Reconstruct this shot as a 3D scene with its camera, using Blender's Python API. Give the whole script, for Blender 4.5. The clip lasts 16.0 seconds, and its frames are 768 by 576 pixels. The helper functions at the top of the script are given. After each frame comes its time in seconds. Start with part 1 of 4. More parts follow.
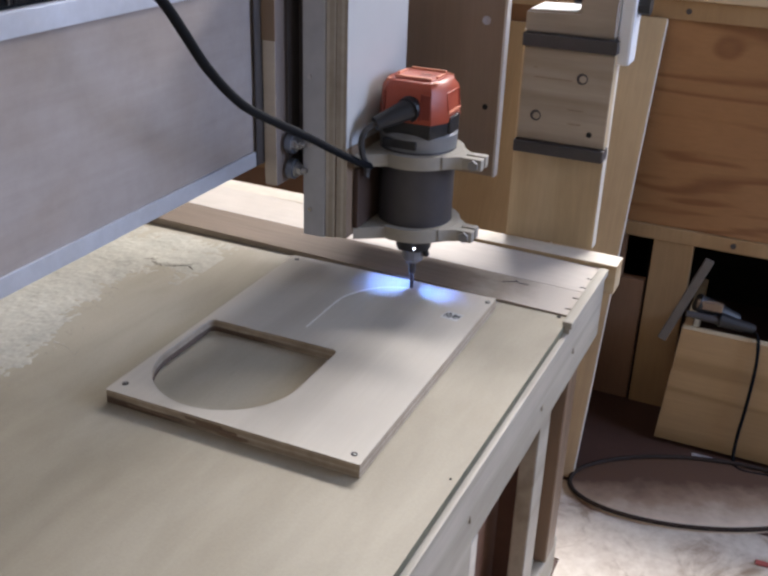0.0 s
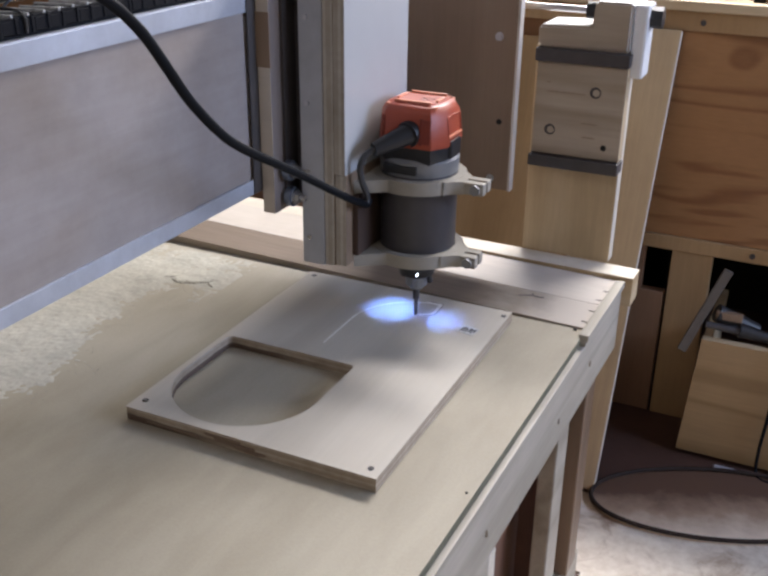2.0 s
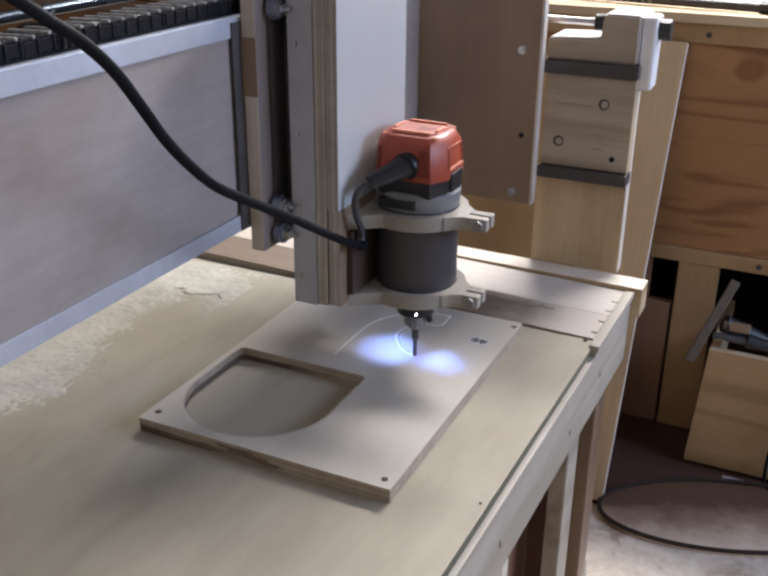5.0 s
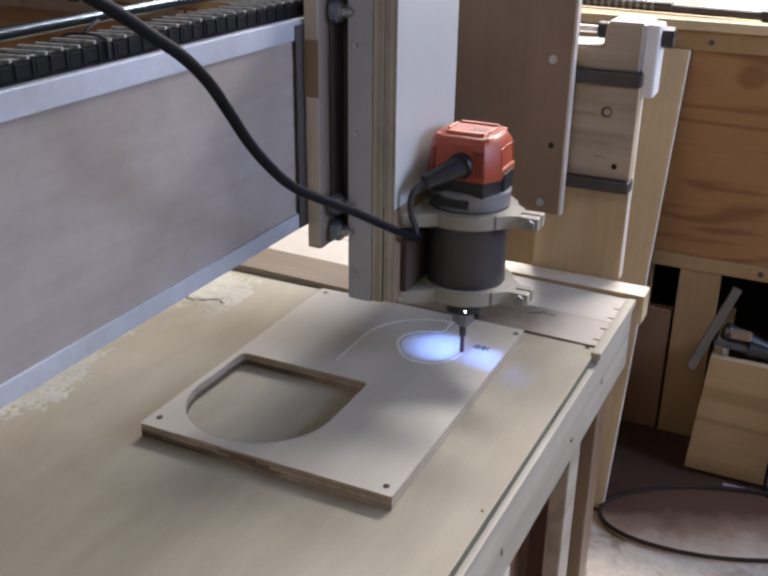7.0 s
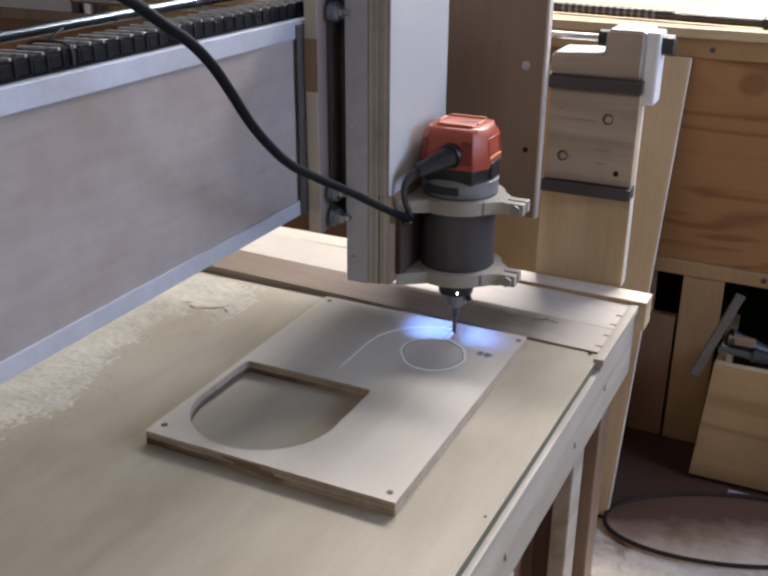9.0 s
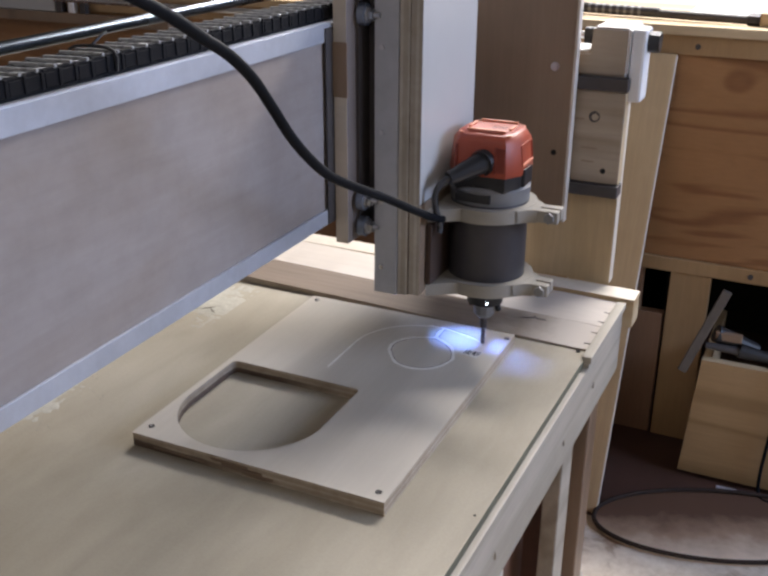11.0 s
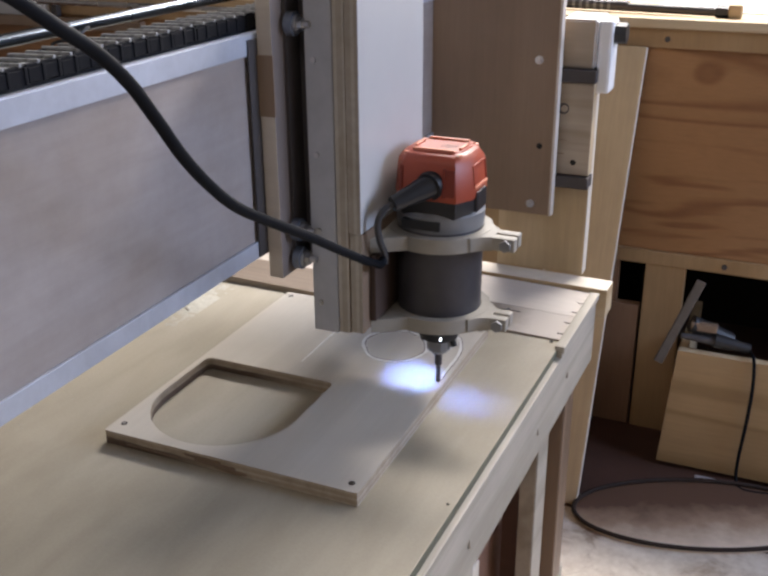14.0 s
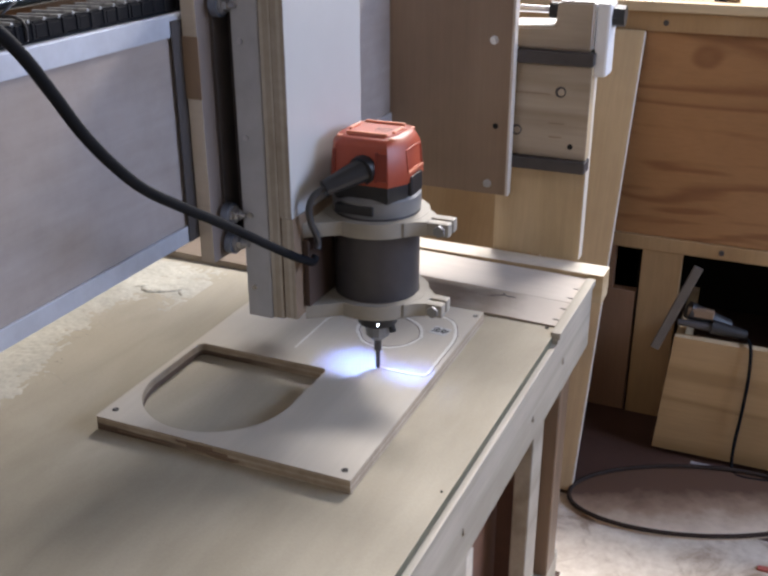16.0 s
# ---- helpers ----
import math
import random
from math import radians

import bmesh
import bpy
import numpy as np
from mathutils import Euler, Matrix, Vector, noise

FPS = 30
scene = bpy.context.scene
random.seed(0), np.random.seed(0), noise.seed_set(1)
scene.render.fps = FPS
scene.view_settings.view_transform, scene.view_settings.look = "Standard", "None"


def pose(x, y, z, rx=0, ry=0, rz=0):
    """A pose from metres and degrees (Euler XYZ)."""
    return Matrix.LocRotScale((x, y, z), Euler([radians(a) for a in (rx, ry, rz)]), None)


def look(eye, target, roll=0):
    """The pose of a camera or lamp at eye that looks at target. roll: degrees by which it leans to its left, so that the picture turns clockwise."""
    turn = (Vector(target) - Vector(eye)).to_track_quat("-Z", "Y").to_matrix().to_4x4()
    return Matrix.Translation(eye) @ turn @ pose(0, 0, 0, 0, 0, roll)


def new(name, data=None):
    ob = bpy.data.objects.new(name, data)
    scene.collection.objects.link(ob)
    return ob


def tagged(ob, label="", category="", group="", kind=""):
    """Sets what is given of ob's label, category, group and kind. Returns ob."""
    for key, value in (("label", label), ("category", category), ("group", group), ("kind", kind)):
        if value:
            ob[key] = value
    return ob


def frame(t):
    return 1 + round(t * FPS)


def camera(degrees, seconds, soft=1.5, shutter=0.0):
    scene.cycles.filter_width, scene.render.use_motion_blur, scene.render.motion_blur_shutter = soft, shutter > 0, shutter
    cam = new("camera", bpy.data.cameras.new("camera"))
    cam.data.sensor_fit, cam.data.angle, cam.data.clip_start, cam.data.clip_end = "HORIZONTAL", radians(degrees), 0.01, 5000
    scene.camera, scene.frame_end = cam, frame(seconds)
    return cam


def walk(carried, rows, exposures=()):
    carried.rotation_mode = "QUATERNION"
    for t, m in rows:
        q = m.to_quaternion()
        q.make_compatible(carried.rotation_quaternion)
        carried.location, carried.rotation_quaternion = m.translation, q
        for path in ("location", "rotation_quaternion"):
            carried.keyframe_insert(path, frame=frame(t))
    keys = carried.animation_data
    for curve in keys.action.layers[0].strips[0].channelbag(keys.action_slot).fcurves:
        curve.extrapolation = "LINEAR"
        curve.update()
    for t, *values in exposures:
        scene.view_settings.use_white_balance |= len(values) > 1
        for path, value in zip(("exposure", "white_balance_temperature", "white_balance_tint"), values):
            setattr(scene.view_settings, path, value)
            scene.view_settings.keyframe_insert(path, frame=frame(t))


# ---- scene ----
cam = camera(43.5, 16.0, soft=2.7)
PATH = [
    (0, (0.235, -0.507, 0.414), (-0.488, 1.151, -0.44), 2.0),
    (0.5, (0.24, -0.5, 0.41), (-0.499, 1.152, -0.44), 1.5),
    (1, (0.242, -0.498, 0.412), (-0.51, 1.153, -0.429), 1.5),
    (1.5, (0.244, -0.503, 0.416), (-0.513, 1.15, -0.416), 1.1),
    (2, (0.243, -0.51, 0.419), (-0.528, 1.138, -0.411), 0.7),
    (2.5, (0.242, -0.512, 0.42), (-0.535, 1.135, -0.406), 0.5),
    (3, (0.242, -0.513, 0.418), (-0.543, 1.133, -0.402), -0.0),
    (3.5, (0.242, -0.514, 0.423), (-0.541, 1.131, -0.403), 0.3),
    (4, (0.239, -0.516, 0.42), (-0.542, 1.135, -0.394), 0.4),
    (6.5, (0.235, -0.516, 0.419), (-0.54, 1.144, -0.384), 0.7),
    (7, (0.234, -0.516, 0.42), (-0.546, 1.144, -0.378), 0.8),
    (7.5, (0.234, -0.515, 0.422), (-0.55, 1.144, -0.373), 0.5),
    (8, (0.235, -0.519, 0.422), (-0.557, 1.144, -0.357), 0.4),
    (8.5, (0.238, -0.52, 0.421), (-0.558, 1.141, -0.359), 0.4),
    (11, (0.237, -0.517, 0.42), (-0.533, 1.155, -0.364), 0.3),
    (11.5, (0.236, -0.518, 0.42), (-0.537, 1.153, -0.362), 0.3),
    (12, (0.237, -0.52, 0.42), (-0.537, 1.152, -0.359), 0.2),
    (12.5, (0.24, -0.519, 0.421), (-0.533, 1.154, -0.357), 0.1),
    (13, (0.244, -0.518, 0.42), (-0.525, 1.155, -0.362), -0.2),
    (13.5, (0.248, -0.518, 0.42), (-0.514, 1.163, -0.351), -0.5),
    (14, (0.249, -0.517, 0.413), (-0.492, 1.17, -0.366), -0.4),
    (14.5, (0.251, -0.514, 0.412), (-0.477, 1.167, -0.392), -0.4),
    (15, (0.25, -0.513, 0.41), (-0.476, 1.163, -0.405), -0.2),
    (15.5, (0.249, -0.511, 0.412), (-0.481, 1.166, -0.397), -0.3),
    (16, (0.248, -0.509, 0.41), (-0.482, 1.168, -0.397), -0.2),
]
EXPOSURES = [(0, -0.05, 6380, 13), (3.5, -0.05, 6440, 13), (8.5, -0.07, 6500, 13), (11.5, -0.10, 6540, 13), (12.7, -0.03, 6600, 13), (14, 0.03, 6640, 13), (16, 0.07, 6540, 13)]
walk(cam, [(t, look(eye, target, roll)) for t, eye, target, roll in PATH], EXPOSURES)

# ---- world and light ----
world = bpy.data.worlds.new("sky")
world.use_nodes = True
scene.world = world
sky = world.node_tree.nodes.new("ShaderNodeTexSky")
sky.sky_type, sky.sun_disc = "NISHITA", False
sky.sun_elevation, sky.sun_rotation = radians(50), radians(20)
world.node_tree.links.new(sky.outputs[0], world.node_tree.nodes["Background"].inputs[0])
world.node_tree.nodes["Background"].inputs[1].default_value = 0.1


def window_light(name, place, target, wide, high, watts, colour):
    data = bpy.data.lights.new(name, "AREA")
    data.shape, data.size, data.size_y, data.energy, data.color = "RECTANGLE", wide, high, watts, colour
    ob = new(name, data)
    ob.matrix_world = look(place, target)
    return ob


window_light("light_window_back", (0.06, 1.46, 1.22), (-0.05, 0.20, 0.0), 1.3, 0.20, 62, (0.98, 0.955, 0.935))
window_light("light_window_right", (1.56, 0.50, 0.70), (-0.1, 0.15, 0.15), 0.8, 0.56, 21.5, (0.52, 0.67, 1.0))
# added soft fill from behind the camera; no source is known there
window_light("light_south_fill", (0.20, -1.86, 1.75), (0.0, 0.2, 0.0), 1.0, 0.6, 4.7, (1.0, 0.94, 0.91))

# ---- materials ----
MATS = {}


def base_mat(name):
    m = bpy.data.materials.new(name)
    m.use_nodes = True
    n, l = m.node_tree.nodes, m.node_tree.links
    return m, n, l, n["Principled BSDF"]


def coords(n, l, scale):
    tc, mp = n.new("ShaderNodeTexCoord"), n.new("ShaderNodeMapping")
    mp.inputs["Scale"].default_value = scale
    l.new(tc.outputs["Object"], mp.inputs["Vector"])
    return mp


def ramp(n, l, source, stops):
    r = n.new("ShaderNodeValToRGB")
    while len(r.color_ramp.elements) < len(stops):
        r.color_ramp.elements.new(0.5)
    for e, (p, c) in zip(r.color_ramp.elements, stops):
        e.position, e.color = p, (*c, 1)
    l.new(source, r.inputs[0])
    return r


def bump(n, l, p, source, strength, distance=0.001):
    b = n.new("ShaderNodeBump")
    b.inputs["Strength"].default_value, b.inputs["Distance"].default_value = strength, distance
    l.new(source, b.inputs["Height"])
    l.new(b.outputs[0], p.inputs["Normal"])


def mix(n, l, a, b, fac, mode="MULTIPLY"):
    m = n.new("ShaderNodeMix")
    m.data_type, m.blend_type = "RGBA", mode
    for value, socket in ((fac, 0), (a, 6), (b, 7)):
        if isinstance(value, (int, float)):
            m.inputs[socket].default_value = value
        elif isinstance(value, tuple):
            m.inputs[socket].default_value = (*value, 1)
        else:
            l.new(value, m.inputs[socket])
    return m.outputs[2]


def noise_tex(n, l, vec, scale, detail=6, rough=0.6, distort=0.0):
    t = n.new("ShaderNodeTexNoise")
    for k, v in (("Scale", scale), ("Detail", detail), ("Roughness", rough), ("Distortion", distort)):
        t.inputs[k].default_value = v
    l.new(vec, t.inputs["Vector"])
    return t.outputs[0]


def wood(name, dark, light, axis="x", rough=0.6, rings=6.0, grain=1.0, stain=(0.75, 0.72, 0.7), swirl=1.2, stretch=0.06, knots=()):
    """Sawn or veneered wood, its grain along one axis of the thing."""
    m, n, l, p = base_mat(name)
    along = {"x": (stretch, 1, 1), "y": (1, stretch, 1), "z": (1, 1, stretch)}[axis]
    mp = coords(n, l, along)
    broad = noise_tex(n, l, mp.outputs[0], rings, 3, 0.5, swirl)
    fine = noise_tex(n, l, mp.outputs[0], 260, 5, 0.7)
    spots = noise_tex(n, l, coords(n, l, (1, 1, 1)).outputs[0], 7, 4, 0.6)
    wave = n.new("ShaderNodeMath")
    wave.operation = "SINE"
    mul = n.new("ShaderNodeMath")
    mul.operation = "MULTIPLY"
    mul.inputs[1].default_value = 38
    for place, reach in knots:
        apart, near, total = n.new("ShaderNodeVectorMath"), n.new("ShaderNodeMapRange"), n.new("ShaderNodeMath")
        apart.operation, apart.inputs[1].default_value = "DISTANCE", place
        l.new(coords(n, l, (0.62, 1, 1)).outputs[0], apart.inputs[0])
        near.interpolation_type = "SMOOTHERSTEP"
        near.inputs["From Max"].default_value, near.inputs["To Min"].default_value, near.inputs["To Max"].default_value = reach, 0.11, 0.0
        l.new(apart.outputs["Value"], near.inputs["Value"])
        l.new(broad, total.inputs[0])
        l.new(near.outputs[0], total.inputs[1])
        broad = total.outputs[0]
    l.new(broad, mul.inputs[0])
    l.new(mul.outputs[0], wave.inputs[0])
    c = ramp(n, l, wave.outputs[0], [(0.0, light), (0.55, tuple(0.6 * a + 0.4 * b for a, b in zip(light, dark))), (1.0, dark)]).outputs[0]
    f = ramp(n, l, fine, [(0.3, tuple(1 - 0.35 * grain for _ in range(3))), (0.7, (1, 1, 1))]).outputs[0]
    s = ramp(n, l, spots, [(0.3, stain), (0.65, (1, 1, 1))]).outputs[0]
    l.new(mix(n, l, mix(n, l, c, f, 0.42), s, 0.7), p.inputs["Base Color"])
    p.inputs["Roughness"].default_value = rough
    bump(n, l, p, fine, 0.25, 0.0006)
    MATS[name] = m
    return m


def ply_edge(name, axis, pale=(0.48, 0.36, 0.22), brown=(0.25, 0.16, 0.085), period=0.0024, wear=0.75):
    """The cut edge of plywood, its veneers lying across one axis."""
    m, n, l, p = base_mat(name)
    tc = n.new("ShaderNodeTexCoord")
    sep = n.new("ShaderNodeSeparateXYZ")
    l.new(tc.outputs["Object"], sep.inputs[0])
    mul, wave = n.new("ShaderNodeMath"), n.new("ShaderNodeMath")
    mul.operation, wave.operation = "MULTIPLY", "SINE"
    mul.inputs[1].default_value = math.pi / period
    l.new(sep.outputs["XYZ".index(axis.upper())], mul.inputs[0])
    l.new(mul.outputs[0], wave.inputs[0])
    c = ramp(n, l, wave.outputs[0], [(0.25, brown), (0.5, pale), (1.0, pale)]).outputs[0]
    g = noise_tex(n, l, coords(n, l, (1, 1, 1)).outputs[0], 120, 6, 0.7)
    g2 = noise_tex(n, l, coords(n, l, (1, 1, 1)).outputs[0], 14, 3, 0.6)
    f = ramp(n, l, g, [(0.3, (0.6, 0.55, 0.5)), (0.65, (1, 1, 1))]).outputs[0]
    f2 = ramp(n, l, g2, [(0.35, (0.7, 0.66, 0.6)), (0.6, (1, 1, 1))]).outputs[0]
    l.new(mix(n, l, mix(n, l, c, f, wear * 0.9), f2, wear), p.inputs["Base Color"])
    p.inputs["Roughness"].default_value = 0.75
    bump(n, l, p, g, 0.3)
    MATS[name] = m
    return m


def plain(name, colour, rough=0.5, metal=0.0, speck=0.25, scale=60, relief=0.1, coat=0.0):
    """Painted, moulded or metal surface with slight mottling and relief."""
    m, n, l, p = base_mat(name)
    vec = coords(n, l, (1, 1, 1)).outputs[0]
    a, b = noise_tex(n, l, vec, scale, 6, 0.65), noise_tex(n, l, vec, scale / 9, 3, 0.5)
    fa = ramp(n, l, a, [(0.3, (1 - speck,) * 3), (0.7, (1, 1, 1))]).outputs[0]
    fb = ramp(n, l, b, [(0.3, (1 - speck,) * 3), (0.7, (1, 1, 1))]).outputs[0]
    l.new(mix(n, l, mix(n, l, colour, fa, 0.8), fb, 0.8), p.inputs["Base Color"])
    r = n.new("ShaderNodeMapRange")
    r.inputs["To Min"].default_value, r.inputs["To Max"].default_value = max(rough - 0.12, 0.03), min(rough + 0.15, 1)
    l.new(b, r.inputs["Value"])
    l.new(r.outputs[0], p.inputs["Roughness"])
    p.inputs["Metallic"].default_value, p.inputs["Coat Weight"].default_value = metal, coat
    bump(n, l, p, a, relief, 0.0005)
    MATS[name] = m
    return m


def glow(name, colour, strength):
    m, n, l, p = base_mat(name)
    p.inputs["Base Color"].default_value = (*colour, 1)
    p.inputs["Emission Color"].default_value, p.inputs["Emission Strength"].default_value = (*colour, 1), strength
    MATS[name] = m
    return m


def mottled(name, brown, pale, rough):
    """Smooth old plywood with broad brown blotches and faint grain along y."""
    m, n, l, p = base_mat(name)
    a = noise_tex(n, l, coords(n, l, (1, 0.8, 1.3)).outputs[0], 7, 4, 0.55, 0.6)
    b = noise_tex(n, l, coords(n, l, (1, 0.08, 1)).outputs[0], 120, 5, 0.65)
    d = noise_tex(n, l, coords(n, l, (1, 1, 1)).outputs[0], 34, 5, 0.7)
    c = ramp(n, l, a, [(0.34, brown), (0.6, pale)]).outputs[0]
    f = ramp(n, l, b, [(0.3, (0.86, 0.85, 0.84)), (0.7, (1, 1, 1))]).outputs[0]
    g = ramp(n, l, d, [(0.35, (0.88, 0.87, 0.86)), (0.6, (1, 1, 1))]).outputs[0]
    l.new(mix(n, l, mix(n, l, c, f, 0.8), g, 0.8), p.inputs["Base Color"])
    p.inputs["Roughness"].default_value = rough
    bump(n, l, p, b, 0.08, 0.0005)
    MATS[name] = m
    return m




def dusty_mdf():
    """Bare MDF, olive beige, with brushed dust, faint brown soaking and fine specks."""
    m, n, l, p = base_mat("mdf_board")
    vec = coords(n, l, (1, 1, 1)).outputs[0]
    broad = noise_tex(n, l, coords(n, l, (1.0, 0.6, 1)).outputs[0], 5, 4, 0.55, 0.7)
    brushed = noise_tex(n, l, coords(n, l, (1.0, 0.25, 1)).outputs[0], 34, 6, 0.6, 0.4)
    fine = noise_tex(n, l, vec, 420, 3, 0.7)
    c = ramp(n, l, broad, [(0.32, (0.36, 0.315, 0.235)), (0.5, (0.41, 0.365, 0.28)), (0.68, (0.45, 0.41, 0.325))]).outputs[0]
    a = ramp(n, l, brushed, [(0.35, (0.86, 0.85, 0.83)), (0.62, (1, 1, 1))]).outputs[0]
    f = ramp(n, l, fine, [(0.3, (0.82, 0.81, 0.8)), (0.6, (1, 1, 1))]).outputs[0]
    l.new(mix(n, l, mix(n, l, c, a, 0.75), f, 0.35), p.inputs["Base Color"])
    p.inputs["Roughness"].default_value = 0.62
    bump(n, l, p, fine, 0.12, 0.0004)
    MATS["mdf_board"] = m
    return m


mdf = dusty_mdf()
strip_ply = wood("strip_plywood", (0.54, 0.48, 0.41), (0.63, 0.57, 0.50), "x", 0.65, 4, 0.7)
strip_brown = wood("brown_strip_wood", (0.34, 0.28, 0.215), (0.41, 0.345, 0.275), "x", 0.65, 4, 0.8)


def shaded_board():
    """Board with shade put into its brown, turning pale towards one end with a ragged edge."""
    m, n, l, p = base_mat("shaded_brown_board")
    vec = coords(n, l, (1, 1, 1)).outputs[0]
    sep, add, rng = n.new("ShaderNodeSeparateXYZ"), n.new("ShaderNodeMath"), n.new("ShaderNodeMapRange")
    l.new(vec, sep.inputs[0])
    ragged = noise_tex(n, l, vec, 16, 6, 0.65, 0.5)
    grain = noise_tex(n, l, coords(n, l, (0.05, 1, 1)).outputs[0], 190, 5, 0.7)
    add.operation, add.inputs[1].default_value = "MULTIPLY_ADD", 0.10
    l.new(ragged, add.inputs[0])
    l.new(sep.outputs[0], add.inputs[2])
    rng.inputs["From Min"].default_value, rng.inputs["From Max"].default_value = 0.0, 0.075
    l.new(add.outputs[0], rng.inputs["Value"])
    g = ramp(n, l, grain, [(0.3, (0.165, 0.122, 0.088)), (0.7, (0.225, 0.172, 0.128))]).outputs[0]
    l.new(mix(n, l, g, (0.50, 0.445, 0.385), rng.outputs[0], "MIX"), p.inputs["Base Color"])
    p.inputs["Roughness"].default_value = 0.7
    bump(n, l, p, grain, 0.2, 0.0005)
    return m


shaded_strip = shaded_board()
work_face = wood("work_plywood", (0.525, 0.483, 0.412), (0.595, 0.551, 0.475), "y", 0.6, 3, 0.35, (0.86, 0.84, 0.82))
edge_x = ply_edge("plywood_edge_upright", "x", (0.50, 0.47, 0.42), (0.40, 0.365, 0.315), 0.0036, 0.5)


def stained_shaded_edge():
    """Cut plywood edge of the workpiece, dark on its lower veneers towards one corner: brown stain, and shade put into
    the colour.
    """
    m = ply_edge("stained_shaded_plywood_edge", "z", (0.51, 0.44, 0.35), (0.42, 0.345, 0.265), 0.0024, 0.6)
    n, l = m.node_tree.nodes, m.node_tree.links
    p = n["Principled BSDF"]
    clean = p.inputs["Base Color"].links[0].from_socket
    vec = coords(n, l, (1, 1, 1)).outputs[0]
    sep = n.new("ShaderNodeSeparateXYZ")
    l.new(vec, sep.inputs[0])
    ragged = noise_tex(n, l, coords(n, l, (0.35, 1, 1.6)).outputs[0], 60, 5, 0.6)
    side, low, both = n.new("ShaderNodeMapRange"), n.new("ShaderNodeMapRange"), n.new("ShaderNodeMath")
    tilt, lift = n.new("ShaderNodeMath"), n.new("ShaderNodeMath")
    tilt.operation, tilt.inputs[1].default_value = "MULTIPLY_ADD", 0.05
    l.new(ragged, tilt.inputs[0])
    l.new(sep.outputs[0], tilt.inputs[2])
    side.inputs["From Min"].default_value, side.inputs["From Max"].default_value = -0.085, -0.145
    l.new(tilt.outputs[0], side.inputs["Value"])
    lift.operation, lift.inputs[1].default_value = "MULTIPLY_ADD", 0.006
    l.new(ragged, lift.inputs[0])
    l.new(sep.outputs[2], lift.inputs[2])
    low.inputs["From Min"].default_value, low.inputs["From Max"].default_value = 0.0098, 0.0076
    l.new(lift.outputs[0], low.inputs["Value"])
    both.operation = "MULTIPLY"
    l.new(side.outputs[0], both.inputs[0])
    l.new(low.outputs[0], both.inputs[1])
    # dark brown holds both the stain and the shade low on the edge
    l.new(mix(n, l, clean, (0.12, 0.08, 0.058), both.outputs[0], "MIX"), p.inputs["Base Color"])
    return m


stained_shaded = stained_shaded_edge()
pale_pine = wood("pale_pine", (0.50, 0.36, 0.20), (0.62, 0.48, 0.30), "y", 0.6, 5)
pine_x = wood("pale_pine_across", (0.50, 0.36, 0.20), (0.62, 0.49, 0.31), "x", 0.6, 5)
pine_z = wood("pale_pine_upright", (0.50, 0.37, 0.21), (0.60, 0.46, 0.28), "z", 0.6, 4)
block_wood = wood("block_wood", (0.36, 0.29, 0.21), (0.48, 0.40, 0.31), "x", 0.6, 5)
brown_ply = wood("brown_plywood", (0.245, 0.107, 0.038), (0.37, 0.186, 0.074), "x", 0.45, 4.0, 1.0, (0.78, 0.74, 0.7), 2.6, 0.16, [((0.074, 0.8805, 0.163), 0.030)])
door_ply = wood("red_brown_door_plywood", (0.25, 0.14, 0.08), (0.32, 0.185, 0.11), "z", 0.5, 2.5)
board_ply = wood("brown_board_plywood", (0.36, 0.225, 0.10), (0.44, 0.29, 0.14), "z", 0.5, 2)
sheet_ply = wood("sheet_plywood", (0.47, 0.34, 0.18), (0.55, 0.41, 0.24), "z", 0.5, 2)
drawer_ply = wood("drawer_plywood", (0.36, 0.235, 0.11), (0.47, 0.32, 0.165), "x", 0.5, 4)
tan_ply = wood("tan_plywood", (0.36, 0.22, 0.10), (0.46, 0.30, 0.15), "z", 0.5, 2.5)
side_ply = wood("side_plate_plywood", (0.20, 0.135, 0.09), (0.27, 0.19, 0.13), "z", 0.42, 2, 0.8)
beam_ply = mottled("beam_plywood", (0.325, 0.272, 0.24), (0.36, 0.322, 0.308), 0.45)
slide_mat = plain("slide_plate_plywood", (0.25, 0.205, 0.185), 0.5, 0, 0.12, 18, 0.05)
frame_pine = wood("frame_pine", (0.38, 0.345, 0.275), (0.48, 0.44, 0.365), "y", 0.6, 5)
white_melamine = plain("white_melamine", (0.47, 0.475, 0.48), 0.35, 0, 0.05, 30, 0.03)
grey_post = plain("grey_painted_board", (0.49, 0.505, 0.55), 0.5, 0, 0.2, 40, 0.1)
aluminium = plain("aluminium", (0.60, 0.63, 0.70), 0.42, 0.45, 0.15, 90, 0.05)
steel = plain("steel", (0.62, 0.62, 0.63), 0.28, 1.0, 0.2, 120, 0.05)
orange = plain("orange_plastic", (0.385, 0.066, 0.030), 0.42, 0, 0.15, 80, 0.08)
orange_pale = plain("pale_orange_edge", (0.72, 0.26, 0.15), 0.42, 0, 0.15, 80, 0.08)
# darker copy of the orange: shade in the cap's grooves as colour
groove_mat = plain("shaded_orange_groove", (0.24, 0.035, 0.018), 0.5, 0, 0.2, 80, 0.05)
black_plastic = plain("black_plastic", (0.022, 0.022, 0.025), 0.45, 0, 0.3, 70, 0.1)
motor_dark = plain("dark_motor_housing", (0.078, 0.072, 0.076), 0.42, 0.3, 0.2, 60, 0.06)
